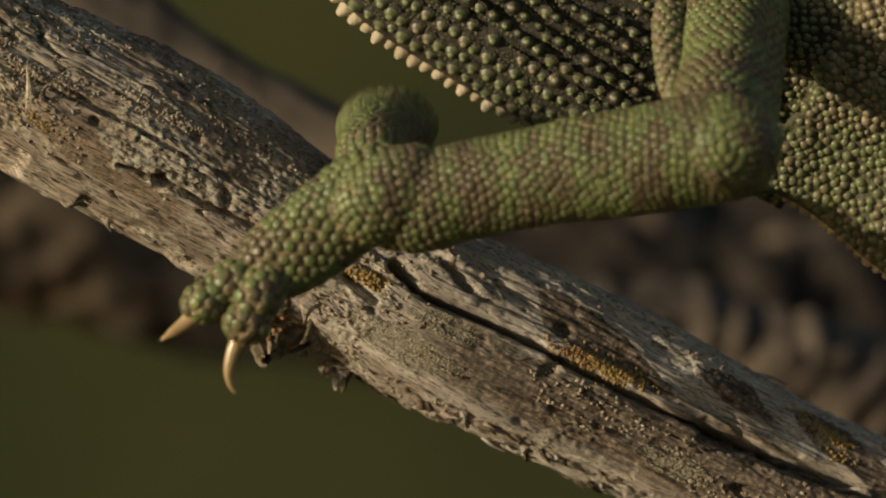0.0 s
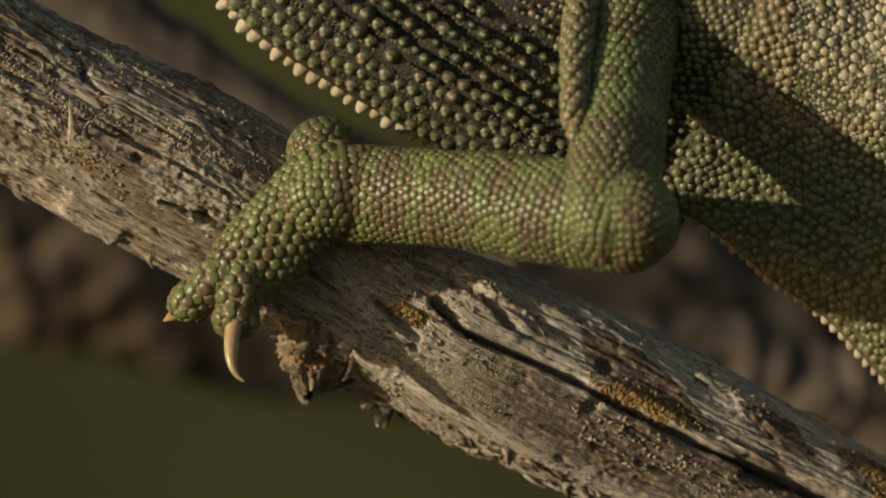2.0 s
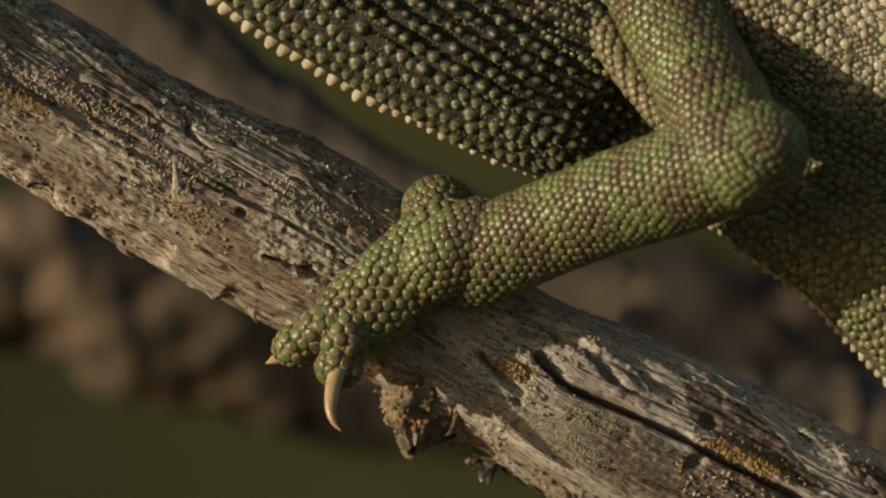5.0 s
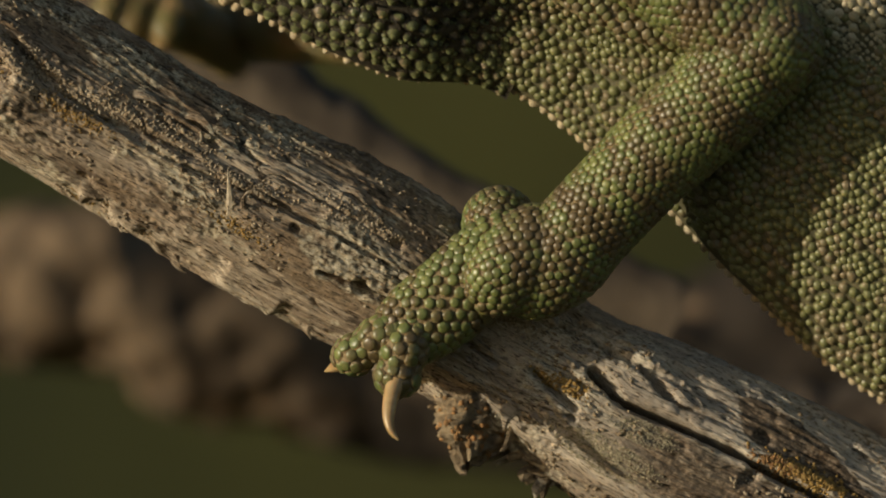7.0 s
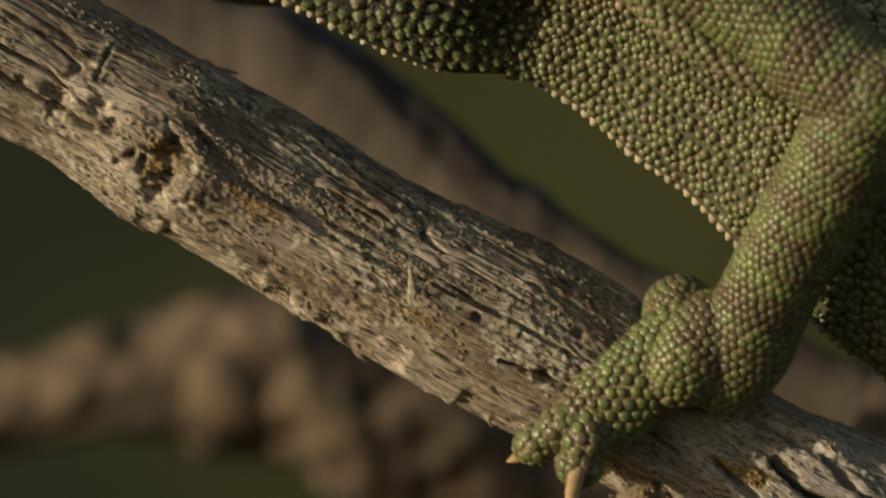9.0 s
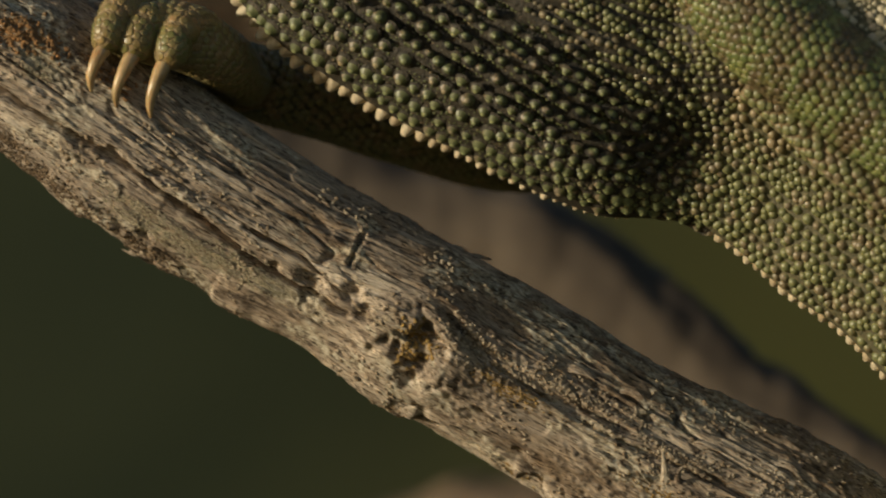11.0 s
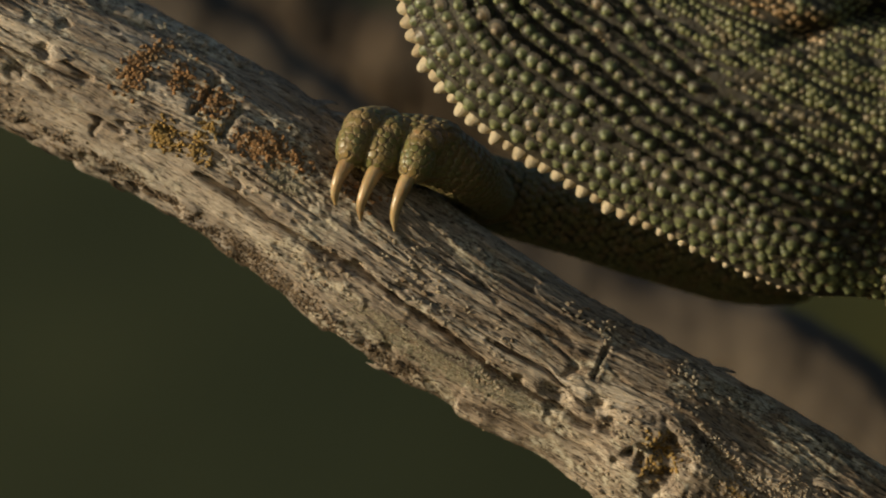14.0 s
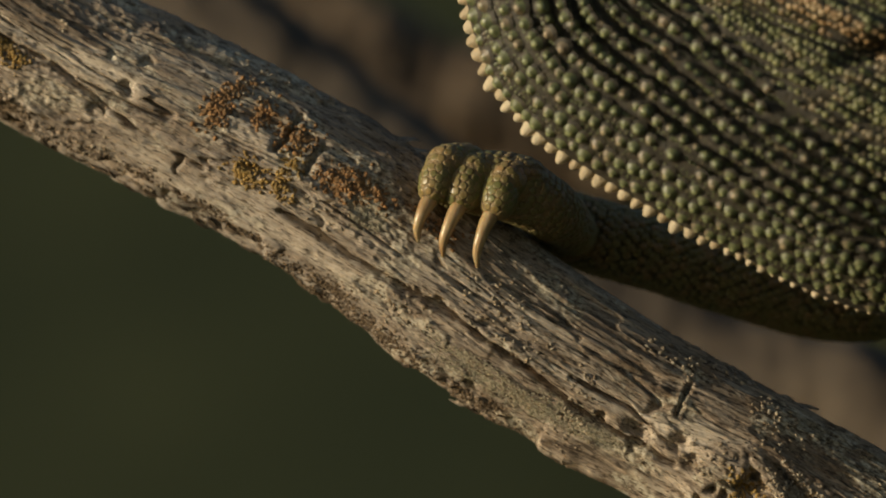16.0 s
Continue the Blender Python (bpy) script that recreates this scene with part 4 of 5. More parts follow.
    while row < 980:
        c, n, t, ss = row_of(SPLIT + 5, min(KRUN - 10, 2500), 16.5, row, i, 4, True, True)
        bx, by = place(c)
        r = rng.uniform(7.8, 11.6, len(ss)) * U
        r = r * np.where(rng.uniform(0, 1, len(ss)) < 0.10, 0.7, 1)
        keep = ~upper_flank(bx, by) & ((bx < 1490) | (row > 128)) & (by > -420) & (bx < 2260)
        if keep.any():
            front = keep & (bx > 1432 + 0.12 * (by - 100) + rng.uniform(-12, 12, len(ss))) & (by < 330 + rng.uniform(-25, 25, len(ss)))
            for sel, store in ((keep & ~front, belly), (front, shoulder)):
                if sel.any():
                    store.append(domes(c[sel], n[sel], t[sel], r[sel] * 1.1, r[sel], r[sel] * 0.72, 7, 4))
        row += 12.5
        i += 1
    for i, row in enumerate((9.0, 20.0, 32.0, 45.0, 59.0, 73.0, 88.0, 103.0, 118.0, 133.0)):
        c, n, t, ss = row_of(SPLIT + 60, min(KRUN - 10, 2500), 18.5, row, i, 5, True, True)
        bx, by = place(c)
        r = rng.uniform(8.0, 12.0, len(ss)) * U
        keep = bx > 1480
        belly.append(domes(c[keep], n[keep], t[keep], r[keep] * 1.08, r[keep], r[keep] * 0.75, 8, 4))
    # flank: granules, with clumps of larger scales
    row, i = 60.0, 0
    while row < 900:
        c, n, t, ss = row_of(SPLIT + 60, min(KRUN - 10, 2350), 10.5, row, i, 3, True, True)
        bx, by = place(c)
        keep = (bx > 1480) & (bx < 2260) & (by > -420) & upper_flank(bx + 30, by - 30)
        if keep.any():
            r = rng.uniform(3.6, 6.4, len(ss)) * U
            grain.append(domes(c[keep], n[keep], t[keep], r[keep] * 1.1, r[keep], r[keep] * 0.8, 6, 1))
        row += 9.5
        i += 1
    row, i = 140.0, 0
    while row < 900:
        c, n, t, ss = row_of(SPLIT + 60, min(KRUN - 10, 2350), 18.0, row, i, 5, True, True)
        bx, by = place(c)
        clump = vnoise(bx / 52.0, by / 44.0, 6) * 0.7 + rng.uniform(0, 0.3, len(bx))
        keep = upper_flank(bx, by) & (by > -420) & (clump > 0.38)
        r = rng.uniform(5.0, 10.5, len(ss)) * U
        band = ((bx - 1800 - 0.5 * (by - 190)) / 300) ** 2 + ((by - 160 - 0.35 * (bx - 1800)) / 175) ** 2 + rng.uniform(-0.5, 0.5, len(bx)) < 1
        for sel, store in ((~band & keep, belly), (band & keep, pale)):
            if sel.any():
                store.append(domes(c[sel], n[sel], t[sel], r[sel] * 1.25, r[sel] * 1.08, r[sel] * 0.5, 7, 4))
        row += 16.5
        i += 1
    part("grainy_skin", mesh("grainy_skin", *join(grain), GRAIN_SCALE), trunk, "fine tan granules between the flank scales", "stuff")
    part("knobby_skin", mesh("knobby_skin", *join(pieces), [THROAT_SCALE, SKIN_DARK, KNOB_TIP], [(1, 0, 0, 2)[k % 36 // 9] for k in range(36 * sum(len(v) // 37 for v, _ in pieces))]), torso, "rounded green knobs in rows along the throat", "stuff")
    part("flank_skin", mesh("flank_skin", *join(belly), BELLY_SCALE), trunk, "pale green rounded flank scales", "stuff")
    part("neck_skin", mesh("neck_skin", *join(neck), BELLY_SCALE), torso, "small olive scales of neck and cheek", "stuff")
    part("lip", mesh("lip", *join(lip), LIP_SCALE), torso, "orange-brown scales along the jaw", "stuff")
    part("shoulder_skin", mesh("shoulder_skin", *join(shoulder), SHOULDER_SCALE), trunk, "brown and olive scales of the shoulder", "stuff")
    part("pale_stripe", mesh("pale_stripe", *join(pale), PALE_SCALE), trunk, "cream scales of the pale flank stripe", "stuff")
    part("granular_skin", mesh("granular_skin", *join(small), THROAT_SCALE), torso, "fine dark green granules between the knobs", "stuff")
    # cream cones along the keel
    cone = build_cone()
    s = 20.0
    while s < KRUN - 20:
        k = [float(np.interp(s, SRUN, keel[:, i])) for i in range(4)]
        size = float(np.interp(s, [0, 880, 1050, 1261, 1350, 1420, 1800, 3000], [0.9, 0.9, 0.66, 0.46, 0.36, 0.62, 0.66, 0.5]))
        size *= rng.uniform(0.92, 1.08)
        size *= 1.03
        deep = float(np.interp(s, [900, 1100, 1340, 1420], [10, 11, 12, 4]))
        ob = part("crest_cone", cone, trunk if s > 1385 else torso)
        ob.matrix_basis = Matrix.Translation(((k[0] + deep * k[2] - 784) * U, rng.uniform(-2, 2) * U, (441 - k[1] - deep * k[3]) * U)) @ pose(0, 0, 0, 0, math.degrees(math.atan2(-k[2], k[3])) + rng.uniform(-8, 8), 0) @ Matrix.Diagonal((size * rng.uniform(0.85, 1.15), size * rng.uniform(0.85, 1.1), size * rng.uniform(0.85, 1.1) * (0.7 if s > 1380 else 1.0), 1))
        s += 27 * (0.35 + 0.65 * size)
    return torso, trunk


def build_cone():
    """A blunt cone pointing along +z, about 1.2 mm across."""
    prof = [(12, -20), (16.5, -8), (17.4, 2), (15.2, 11), (12, 19), (8.4, 25.5), (4.4, 29), (0.1, 30)]
    t = np.linspace(0, 2 * np.pi, 14, endpoint=False)
    V = np.array([(r * math.cos(a), r * math.sin(a), z) for r, z in prof for a in t])
    V = V * (1 + 0.07 * wobble(V, 0.35, 4)[:, None] + 0.05 * wobble(V, 0.9, 5)[:, None]) * U
    return mesh("crest_cone", V, grid_faces(len(prof), 14, True), CREAM)


torso, trunk = build_torso()


def tube(pts, sides=28, rows=60):
    """A limb along its points (x, y, z, half height, half depth), in plan units: centres, axes and a skin."""
    line, run = smooth_line(pts, rows)
    C = line[:, :3]
    tan = unit(np.gradient(C, axis=0))
    ref = np.array([0, 1.0, 0])
    up = unit(np.cross(tan, ref))
    dep = np.cross(up, tan)
    return C, tan, up, dep, line[:, 3], line[:, 4], run


def tube_point(tb, f, t):
    C, tan, up, dep, ra, rb, run = tb
    x = np.linspace(0, 1, len(C))
    g = lambda a: np.stack([np.interp(f, x, a[:, i]) for i in range(3)], -1)
    c, u, d = g(C), unit(g(up)), unit(g(dep))
    A, B = np.interp(f, x, ra)[..., None], np.interp(f, x, rb)[..., None]
    ct, st = np.cos(t)[..., None], np.sin(t)[..., None]
    slope = np.gradient((ra + rb) / 2) * (len(C) - 1) / run
    tn = unit(g(tan))
    radial = unit(u * ct / A + d * st / B)
    return c + u * A * ct + d * B * st, unit(radial - tn * np.clip(np.interp(f, x, slope), -3, 3)[..., None]), tn


def lumpy(p, seed):
    """Muscle and loose skin: soft swellings of a few units."""
    q = np.stack([wobble(p, 0.016, seed + k) for k in range(3)], -1)
    return p + 4.5 * q


def scaled_limb(name, pts, parent, skin, scale, label, size=17.0, relief=0.36, seed=1):
    tb = tube(pts)
    t = np.linspace(0, 2 * np.pi, 28, endpoint=False)
    f = np.r_[np.linspace(0, 1, 60)]
    Fm, Tm = np.meshgrid(f, t, indexing="ij")
    P, _, _ = tube_point(tb, Fm, Tm)
    P = lumpy(P, seed)
    V, F = P.reshape(-1, 3), grid_faces(60, 28, True)
    V = np.vstack([V, P[0].mean(0), P[-1].mean(0)])
    n = len(V)
    F += [(j, n - 2, (j + 1) % 28) for j in range(28)] + [(59 * 28 + j, 59 * 28 + (j + 1) % 28, n - 1) for j in range(28)]
    ob = part(name, mesh(name, V * U, F, skin), parent, label)
    rng = np.random.RandomState(seed)
    run, out = tb[-1], []
    x60 = np.linspace(0, 1, 60)
    arc = np.r_[0, np.cumsum(np.hypot(run / 59, np.diff((tb[4] + tb[5]) / 2)))]
    rows = int(arc[-1] / (size * 0.86))
    for i in range(rows):
        fr = float(np.interp((i + 0.5) / rows * arc[-1], arc, x60))
        rad = (np.interp(fr, x60, tb[4]) + np.interp(fr, x60, tb[5])) / 2
        m = max(5, int(2 * np.pi * rad / size))
        th = (np.arange(m) + 0.5 * (i % 2)) * 2 * np.pi / m + rng.uniform(-0.03, 0.03, m)
        ff = np.clip(fr + (rng.uniform(-0.16, 0.16, m) + 0.5 * np.sin(th * 2 + i * 0.23)) * size * 0.8 / run * abs(float(np.interp(fr, arc / arc[-1], np.gradient(x60, arc / arc[-1])))), 0, 1)
        p, nn, tt = tube_point(tb, ff, th)
        r = size * 0.62 * rng.uniform(0.86, 1.10, m)
        out.append(domes(lumpy(p, seed) * U, nn, tt, r * 1.0 * U, r * U, r * relief * 1.3 * U, 6, 3))
    V, F = join(out)
    part("scaly_skin", mesh("scaly_skin", V, F, [scale, skin], np.tile([1] * 6 + [0] * 18, len(F) // 24)), ob, "small rounded scales", "stuff")
    return ob


# near foreleg, each piece along its own +x
upper_arm = scaled_limb("upper_arm", [(-90, 0, 0, 6, 6), (-87, 0, 0, 24, 22), (-76, 0, 0, 46, 42), (-50, 0, 0, 73, 64), (-10, 0, 0, 88, 78), (60, 0, 0, 88, 74), (300, 0, 0, 84, 68), (520, 0, 0, 92, 76), (620, 0, 0, 88, 74), (690, 0, 0, 74, 60), (735, 0, 0, 50, 42), (758, 0, 0, 24, 20), (764, 0, 0, 6, 6)], chameleon, SKIN_LIMB, LIMB_SCALE, "green upper foreleg with brown bands", 17, seed=11)
scaled_limb("skin_fold", [(120, 28, 80, 8, 8), (165, 30, 90, 22, 20), (260, 32, 104, 27, 24), (380, 32, 108, 27, 24), (540, 30, 96, 22, 22)], upper_arm, SKIN_LIMB, BELLY_SCALE, "knobbly fold of skin before the upper foreleg", 18, 0.42, seed=31)
forearm = scaled_limb("forearm", [(-96, 0, 30, 10, 10), (-84, 0, 26, 36, 36), (-56, 0, 16, 62, 58), (-10, 0, 0, 78, 68), (40, 0, -8, 83, 72), (100, 0, -2, 80, 70), (180, 0, 2, 81, 70), (300, 0, 2, 85, 74), (430, 0, 0, 90, 78), (530, 0, 0, 91, 80), (585, 0, 0, 86, 76), (622, 0, 0, 68, 62), (644, 0, 0, 42, 40), (654, 0, 0, 20, 18), (656, 0, 0, 6, 6)], chameleon, SKIN_LIMB, LIMB_SCALE, "green foreleg banded with brown", 16, seed=12)
wrist = scaled_limb("wrist", [(-104, 0, 0, 8, 8), (-96, 0, 0, 30, 30), (-64, 0, 0, 58, 54), (-10, 0, 0, 72, 63), (40, 0, 0, 73, 63), (84, 0, 0, 62, 54), (110, 0, 0, 36, 32), (118, 0, 0, 8, 8)], chameleon, SKIN_LIMB, LIMB_SCALE, "scaly green wrist", 18, seed=32)
foot = scaled_limb("foot", [(60, 0, 34, 38, 36), (20, 0, 16, 62, 54), (-19, 0, -18, 74, 52), (-82, 0, -74, 76, 48), (-137, 2, -120, 70, 44), (-172, 6, -150, 56, 38), (-192, 10, -168, 32, 26)], chameleon, SKIN_LIMB, LIMB_SCALE, "green clasping forefoot", 19.5, seed=13)


def claw(name, pts, parent):
    tb = tube(pts, rows=24)
    t = np.linspace(0, 2 * np.pi, 12, endpoint=False)
    Fm, Tm = np.meshgrid(np.linspace(0, 1, 24), t, indexing="ij")
    P, _, _ = tube_point(tb, Fm, Tm)
    return part(name, mesh(name, P.reshape(-1, 3) * U, grid_faces(24, 12, True), HORN), parent, "curved amber claw")


toe_a = scaled_limb("toe", [(50, 18, 32, 8, 8), (32, 12, 20, 30, 28), (0, 2, 0, 38, 34), (-24, 0, -15, 31, 28), (-44, 0, -29, 36, 32), (-62, 0, -44, 27, 24), (-70, 0, -54, 8, 8)], foot, SKIN_LIMB, LIMB_SCALE, "short green toe", 22, 0.27, 14)
claw_a = claw("claw", [(-50, 0, -38, 18, 16), (-80, 0, -64, 14, 12), (-105, 0, -80, 9, 8), (-125, 0, -92, 2, 2)], foot)
toe_b = scaled_limb("toe", [(28, 22, 62, 8, 8), (20, 14, 42, 30, 28), (0, 2, 0, 40, 35), (-7, 0, -26, 33, 29), (-12, 0, -48, 38, 33), (-16, 0, -68, 27, 24), (-17, 0, -80, 8, 8)], foot, SKIN_LIMB, LIMB_SCALE, "short green toe", 22, 0.27, 15)
claw_b = claw("claw", [(-14, 0, -58, 16, 15), (-23, 0, -92, 13.5, 12), (-27, 0, -126, 10, 9), (-22, 0, -152, 6, 6), (-10, 0, -168, 2, 2)], foot)
inner = scaled_limb("inner_toe", [(0, 0, -72, 6, 6), (0, 0, -66, 24, 24), (0, 0, -48, 44, 43), (0, 0, -14, 59, 56), (6, 0, 60, 64, 58), (20, 0, 150, 78, 62), (40, 0, 230, 74, 54), (50, 0, 275, 40, 34), (52, 0, 285, 12, 12)], chameleon, SKIN_LIMB, LIMB_SCALE, "opposing bundle of inner toes", 17, seed=16)

# far foreleg
far_forearm = scaled_limb("forearm", [(-30, 0, 0, 40, 40), (30, 0, 0, 58, 56), (200, 0, 0, 62, 60), (420, 0, 4, 66, 64), (560, 0, 8, 64, 62), (650, 0, 10, 50, 50), (700, 0, 12, 26, 26), (712, 0, 12, 8, 8)], chameleon, SKIN_CHEST, FAR_SCALE, "dark olive far foreleg in shade", 16, 0.6, seed=17)
far_foot = scaled_limb("foot", [(140, 230, -80, 36, 40), (124, 130, -64, 44, 48), (90, 46, -38, 54, 54), (34, 8, -8, 60, 56), (-30, 2, 0, 54, 54), (-80, 0, -6, 36, 40), (-104, 0, -8, 12, 12)], chameleon, SKIN_FAR, FAR_SCALE, "olive and orange-brown far forefoot", 13, 0.24, seed=18)
for k, (x, z, dx, w) in enumerate([(-84, 12, -6, 0.9), (-34, 0, -12, 0.96), (22, -14, -8, 0.92)]):
    scaled_limb("toe", [(x + 66, 30, z + 6, 24 * w, 26), (x + 44, 8, z + 24, 34 * w, 34), (x + 26, -10, z + 26, 33 * w, 31), (x + 8, -26, z + 16, 38 * w, 36), (x - 1, -38, z + 4, 34 * w, 32), (x - 8, -47, z - 18, 35 * w, 33), (x - 13, -54, z - 40, 27 * w, 26), (x - 15, -56, z - 52, 8, 8)], far_foot, SKIN_FAR, TOE_SCALE, "stubby olive and orange-brown toe", 14, 0.13, 19 + k)
    q = (0.82, 0.96, 1.0)[k]
    claw("claw", [(x - 6, -44, z - 28, 15, 14), (x - 20 + dx * 0.1, -66, z - 28 - 24 * q, 14, 13), (x - 30 + dx * 0.4, -74, z - 28 - 54 * q, 11, 10), (x - 35 + dx * 0.8, -72, z - 28 - 84 * q, 8, 7.5), (x - 33 + dx, -64, z - 28 - 110 * q, 3, 3)], far_foot)


# ---- what moves ----
def along(u0, v0, d0, u1, v1, d1, roll=0.0):
    """A pose at the first place with +x towards the second and +y away from the camera, then rolled about x."""
    p, q = at(u0, v0, d0), at(u1, v1, d1)
    x = (q - p).normalized()
    z = x.cross(Vector((0, 1, 0))).normalized()
    y = z.cross(x)
    return Matrix.Translation(p) @ Matrix((x, y, z)).transposed().to_4x4() @ pose(0, 0, 0, roll)


def held_out(t):
    """How far before the branch the near foot is held until it comes down."""
    return float(np.interp(t, [0, 0.3, 0.5, 0.7], [0.022, 0.010, 0.002, 0.0]))


def motions():
    # shifts of the trunk, seen along with the pan
    shift = [(0, -55, -116), (0.5, -92, -137), (1, -125, -157), (1.5, -236, -105), (2, -234, -86), (2.5, -249, -85), (3, -269, -115), (3.5, -267, -124), (4, -261, -133), (4.2, -258, -132),
             (6.3, -459, -225), (6.5, -493, -247), (7, -546, -313), (7.5, -565, -363), (8, -567, -402), (8.5, -521, -385), (9, -479, -328), (9.5, -423, -249), (10, -367, -152), (10.2, -329, -128),
             (12.3, -28, -13), (12.5, 0, 0), (13, 49, 25), (13.5, 102, 51), (14, 156, 68), (14.5, 200, 72), (15, 228, 83), (15.5, 253, 90), (16, 275, 104)]
    home = Matrix.Translation(-chameleon.location)
    # the chest trails the throat until the neck is drawn in
    trail = np.array([(0, 45, 0), (4.2, 45, 0), (6.3, 82, 10), (6.5, 80, 8), (7, 52, 5), (7.5, 46, 6), (8, 45, 8), (9, 42, 15), (10.2, 45, 8), (12.3, 0, 0), (16, 0, 0)])
    for ob, gain in ((torso, 0.0), (trunk, 1.0)):
        rows = []
        for t, x, y in shift:
            ox, oy = pan(t)
            x, y = x + gain * np.interp(t, trail[:, 0], trail[:, 1]), y + gain * np.interp(t, trail[:, 0], trail[:, 2])
            deep = float(np.interp(t, [0, 9, 12.3, 14, 16], [-0.0035, -0.0035, -0.009, -0.021, -0.025])) - gain * float(np.interp(t, [4.2, 6.3], [0.0022, 0]))
            rows.append((t, home @ Matrix.Translation(at(784 + x - ox, 441 + y - oy, deep))))
        walk(ob, rows)
    # foot's wrist, forearm's start from there, elbow, foot's turn, roll of the upper leg, its shoulder's shift
    leg = [(0, 656, 333, 74, 19, 1285, 258, 3.4, 0, -25), (0.5, 572, 310, 68, 2, 1185, 247, -5.7, 20, -60), (1, 530, 262, 66, -4, 1105, 245, -6.6, 50, -60), (1.5, 534, 301, 66, 8, 1038, 378, -5.8, 60, -40),
           (2, 572, 327, 67, 10, 1085, 384, -5.8, 45, -35), (2.5, 612, 346, 68, 10, 1135, 352, -4.8, 15, 6), (3, 649, 362, 67, 14, 1205, 318, -4.2, 8, 34), (3.5, 679, 379, 66, 19, 1240, 314, -2.6, 4, 42),
           (4, 714, 398, 66, 22, 1266, 312, -1.6, 0, 40), (4.2, 725, 409, 66, 22, 1278, 312, -1.4, 0, 38), (6.3, 842, 444, 76, 22, 1368, 141, 0.7, 0, 0), (6.5, 863, 447, 78, 23, 1376, 124, 0.7, 0, 0),
           (7, 884, 450, 78, 24, 1371, 72, 0.6, 0, 0), (7.5, 918, 451, 79, 26, 1374, 53, 0.6, 0, 0), (8, 990, 454, 79, 31, 1421, 47, 0, 0, 0), (8.5, 1091, 511, 84, 27, 1484, 88, 0.2, 0, 0),
           (9, 1204, 607, 93, 26, 1552, 170, -0.1, 0, 0), (9.5, 1330, 712, 94, 26, 1612, 245, 0, 0, 0), (10, 1449, 819, 92, 26, 1664, 330, 0, 0, 0), (10.2, 1491, 849, 92, 26, 1696, 352, 0, 0, 0)]
    leg += [(t, pan(t)[0] + 878, pan(t)[1] + 446, 66, 24, pan(t)[0] + 1030, pan(t)[1] - 90, 0, 0, 0) for t in (12.3, 12.5, 13, 13.5, 14, 14.5, 15, 15.5, 16)]
    body = {t: (x, y) for t, x, y in shift}
    R = {"upper": [], "fore": [], "wrist": [], "foot": []}
    for t, wx, wy, fx, fy, ex, ey, turn, roll, sx in leg:
        ox, oy = pan(t)
        bx, by = body[t]
        lift = held_out(t)
        gap = max(0.0, 575 ** 2 - (ex - wx - fx) ** 2 - (ey - wy - fy) ** 2) ** 0.5 * U
        de = -0.0165 - min(gap, 0.021)
        de = min(de, -0.0345) if t < 1.2 else de
        de -= min(lift, 0.012)
        de = min(de, float(np.interp(t, [6.3, 8, 16], [-0.0235, -0.0275, -0.0285])))
        fore = along(wx + fx - ox, wy + fy - oy, -0.0165 - lift, ex - ox, ey - oy, de)
        over = 575 - (fore.inverted() @ at(ex - ox, ey - oy, de)).length / U
        R["fore"].append((t, home @ fore @ pose(-0.55 * over * U, 0, 0)))
        R["upper"].append((t, home @ along(ex - ox, ey - oy, de, 1400 + bx + sx - ox, 60 + by + float(np.interp(t, [8, 10], [0, -70])) - oy, float(np.interp(t, [4.2, 6.3, 8, 16], [-0.0155, -0.018, -0.024, -0.026])), roll)))
        ang = math.atan2(ey - wy - fy, ex - wx - fx)
        mid = 0.5 * (ang + math.atan2(-120, 150))
        R["wrist"].append((t, home @ along(wx + 30 - ox, wy + 16 - oy, -0.0172 - lift, wx + 30 + 100 * math.cos(mid) - ox, wy + 16 + 100 * math.sin(mid) - oy, -0.0172 - lift)))
        R["foot"].append((t, home @ Matrix.Translation(at(wx - ox, wy - oy, -0.0148 - lift)) @ pose(0, 0, 0, 0, turn, 0)))
    walk(forearm, R["fore"])
    walk(upper_arm, R["upper"])
    walk(wrist, R["wrist"])
    walk(foot, R["foot"])
    lg = np.array([row[:3] for row in leg])
    grip = [(0, -74, 8, 16), (0.2, -25, 12, 20), (0.4, -8, 15, 20), (0.6, -14, 14, 20), (0.8, -64, 6, 18), (0.9, -84, 3, 16), (1.0, -98, 0, 14), (1.2, -100, -2, 12)] + [(t, -100, -4, 10) for t in lg[:, 0] if t > 1.3]
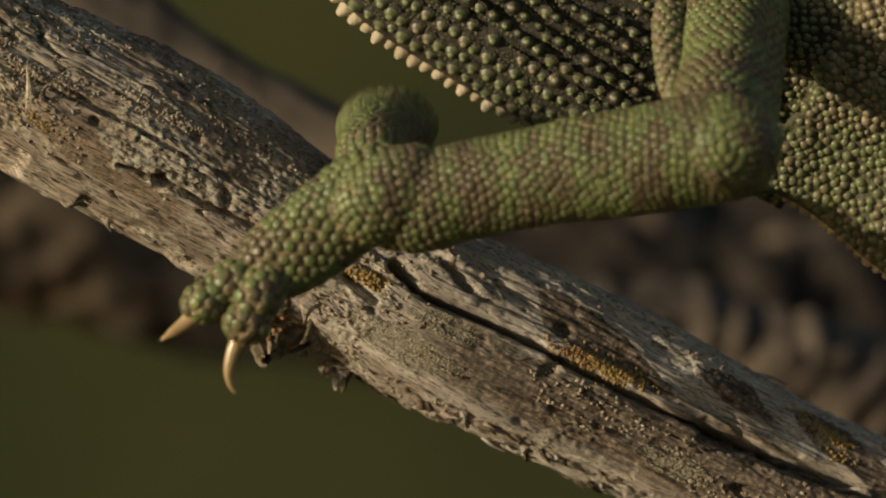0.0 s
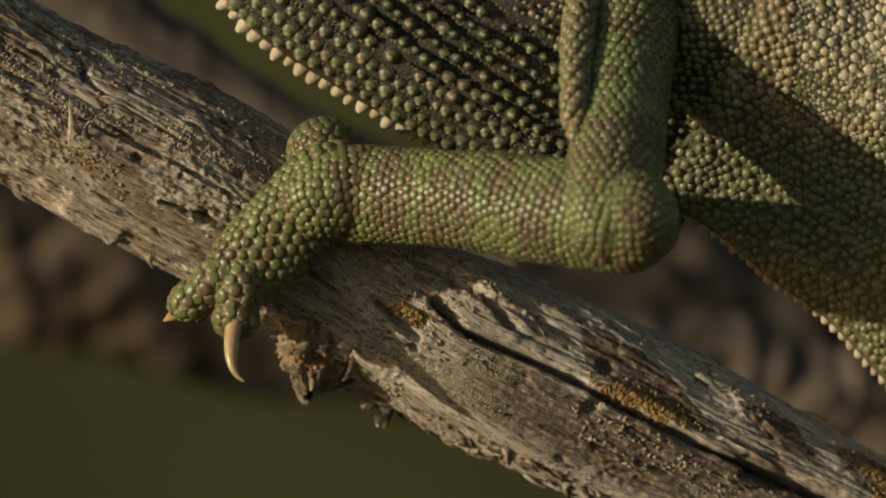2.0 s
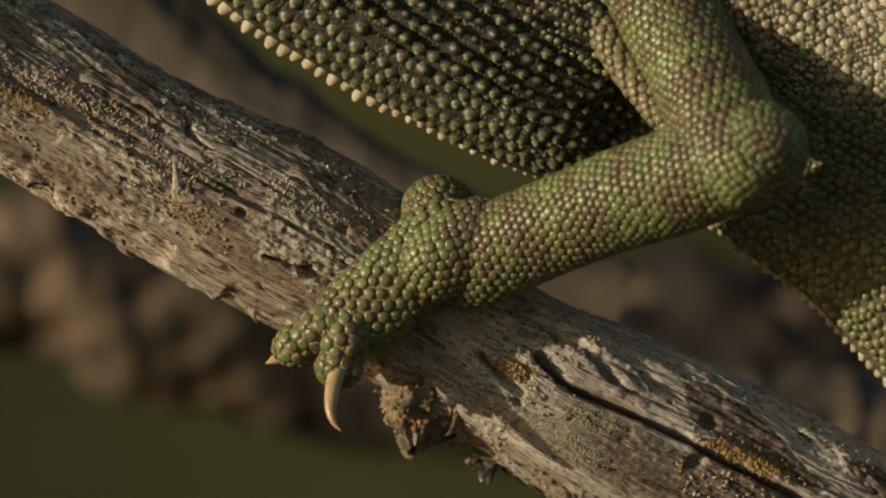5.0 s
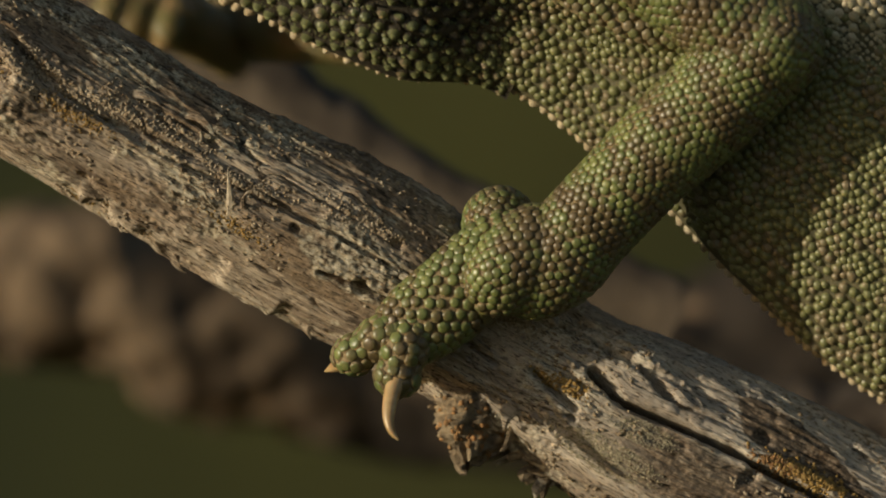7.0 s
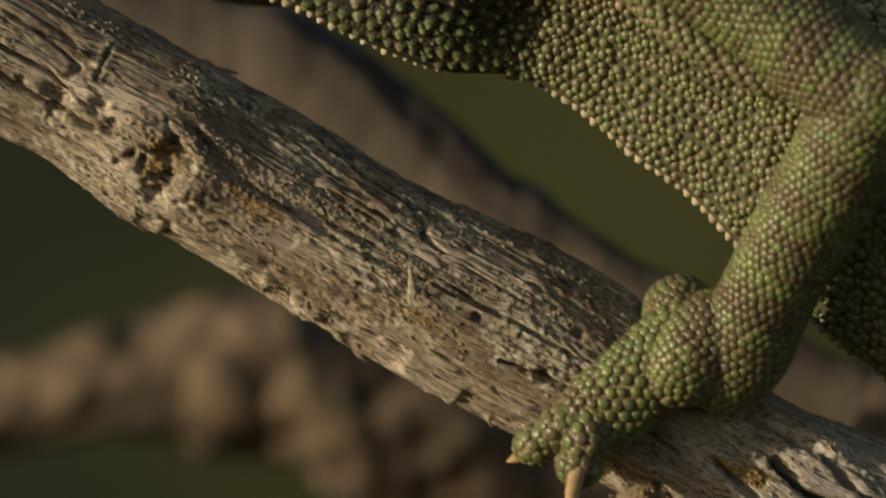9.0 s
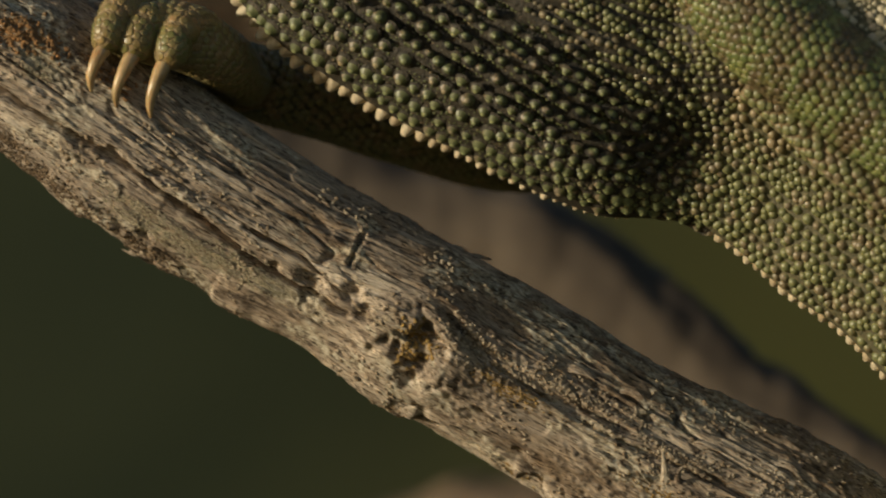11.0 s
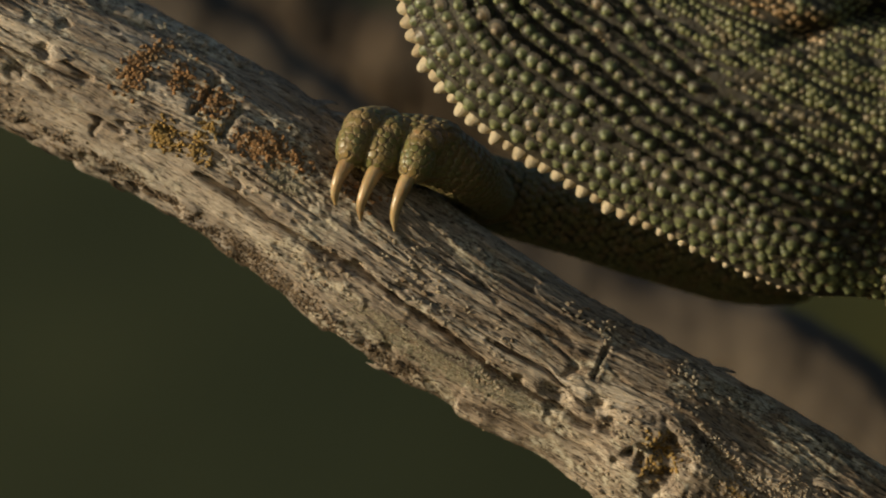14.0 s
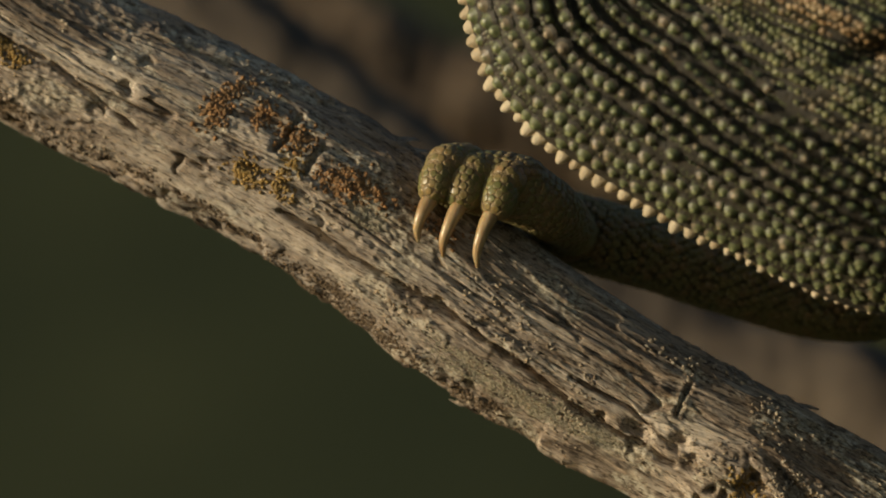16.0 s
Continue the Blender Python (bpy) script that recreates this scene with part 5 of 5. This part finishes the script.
    rows = []
    for t, back, lean, right in grip:
        ox, oy = pan(t)
        wx, wy = np.interp(t, lg[:, 0], lg[:, 1]), np.interp(t, lg[:, 0], lg[:, 2])
        rows.append((t, home @ Matrix.Translation(at(wx - 10 + right - ox, wy - 58 - oy, -0.008 - held_out(t))) @ pose(0, 0, 0, 0, lean, 0) @ pose(0, 0, 0, back, 0, 0)))
    walk(inner, rows)
    for ob, x, y, z, open_turn, shut_turn in ((toe_a, -210, -2, -148, (0, -6, 0), (0, 0, -30)), (claw_a, -210, -2, -148, (0, -6, 0), (0, 12, -51)),
                                              (toe_b, -166, -18, -168, (0, 6, 0), (0, 0, 0)), (claw_b, -166, -18, -168, (0, 6, 0), (-24, 0, 0))):
        opened, shut = pose((x - 18) * U, y * U, (z - 26) * U, *open_turn), pose(x * U, y * U, z * U, *shut_turn)
        walk(ob, [(0, opened), (1.1, opened), (1.9, shut), (16, shut)])
    # far foreleg: held back, swung past behind the branch, then set down
    rest = (-480, -430)
    bx0, by0 = branch_point(1280, 70)
    swing = [(0, bx0, by0, 0.034), (5.6, bx0, by0, 0.034), (6.1, 1060, 430, 0.050), (6.3, 1000, 320, 0.056), (6.5, 868, 298, 0.058), (6.7, 600, 215, 0.057), (6.85, 420, 110, 0.056), (7.0, 280, 25, 0.054), (7.3, -60, -200, 0.042),
             (7.8, -450, -460, -0.004), (8.2, rest[0], rest[1], -0.0078), (16, rest[0], rest[1], -0.0078)]
    walk(far_foot, [(t, home @ Matrix.Translation(at(x, y, d))) for t, x, y, d in swing])
    rows = []
    for t, x, y, d in swing:
        if t < 5.8:
            rows.append((t, home @ along(x + 60, y + 35, d, x + 560, y + 320, d + 0.004)))
        else:
            k = step(np.array(t), 6.0, 7.8)
            k2 = step(np.array(t), 7.1, 8.0)
            rows.append((t, home @ along(x + 80, y + 20 + 44 * k2, d + 0.006 + 0.012 * k, x + 640, y + 30 + 206 * k2, 0.066 - 0.040 * k)))
    walk(far_forearm, rows)


motions()
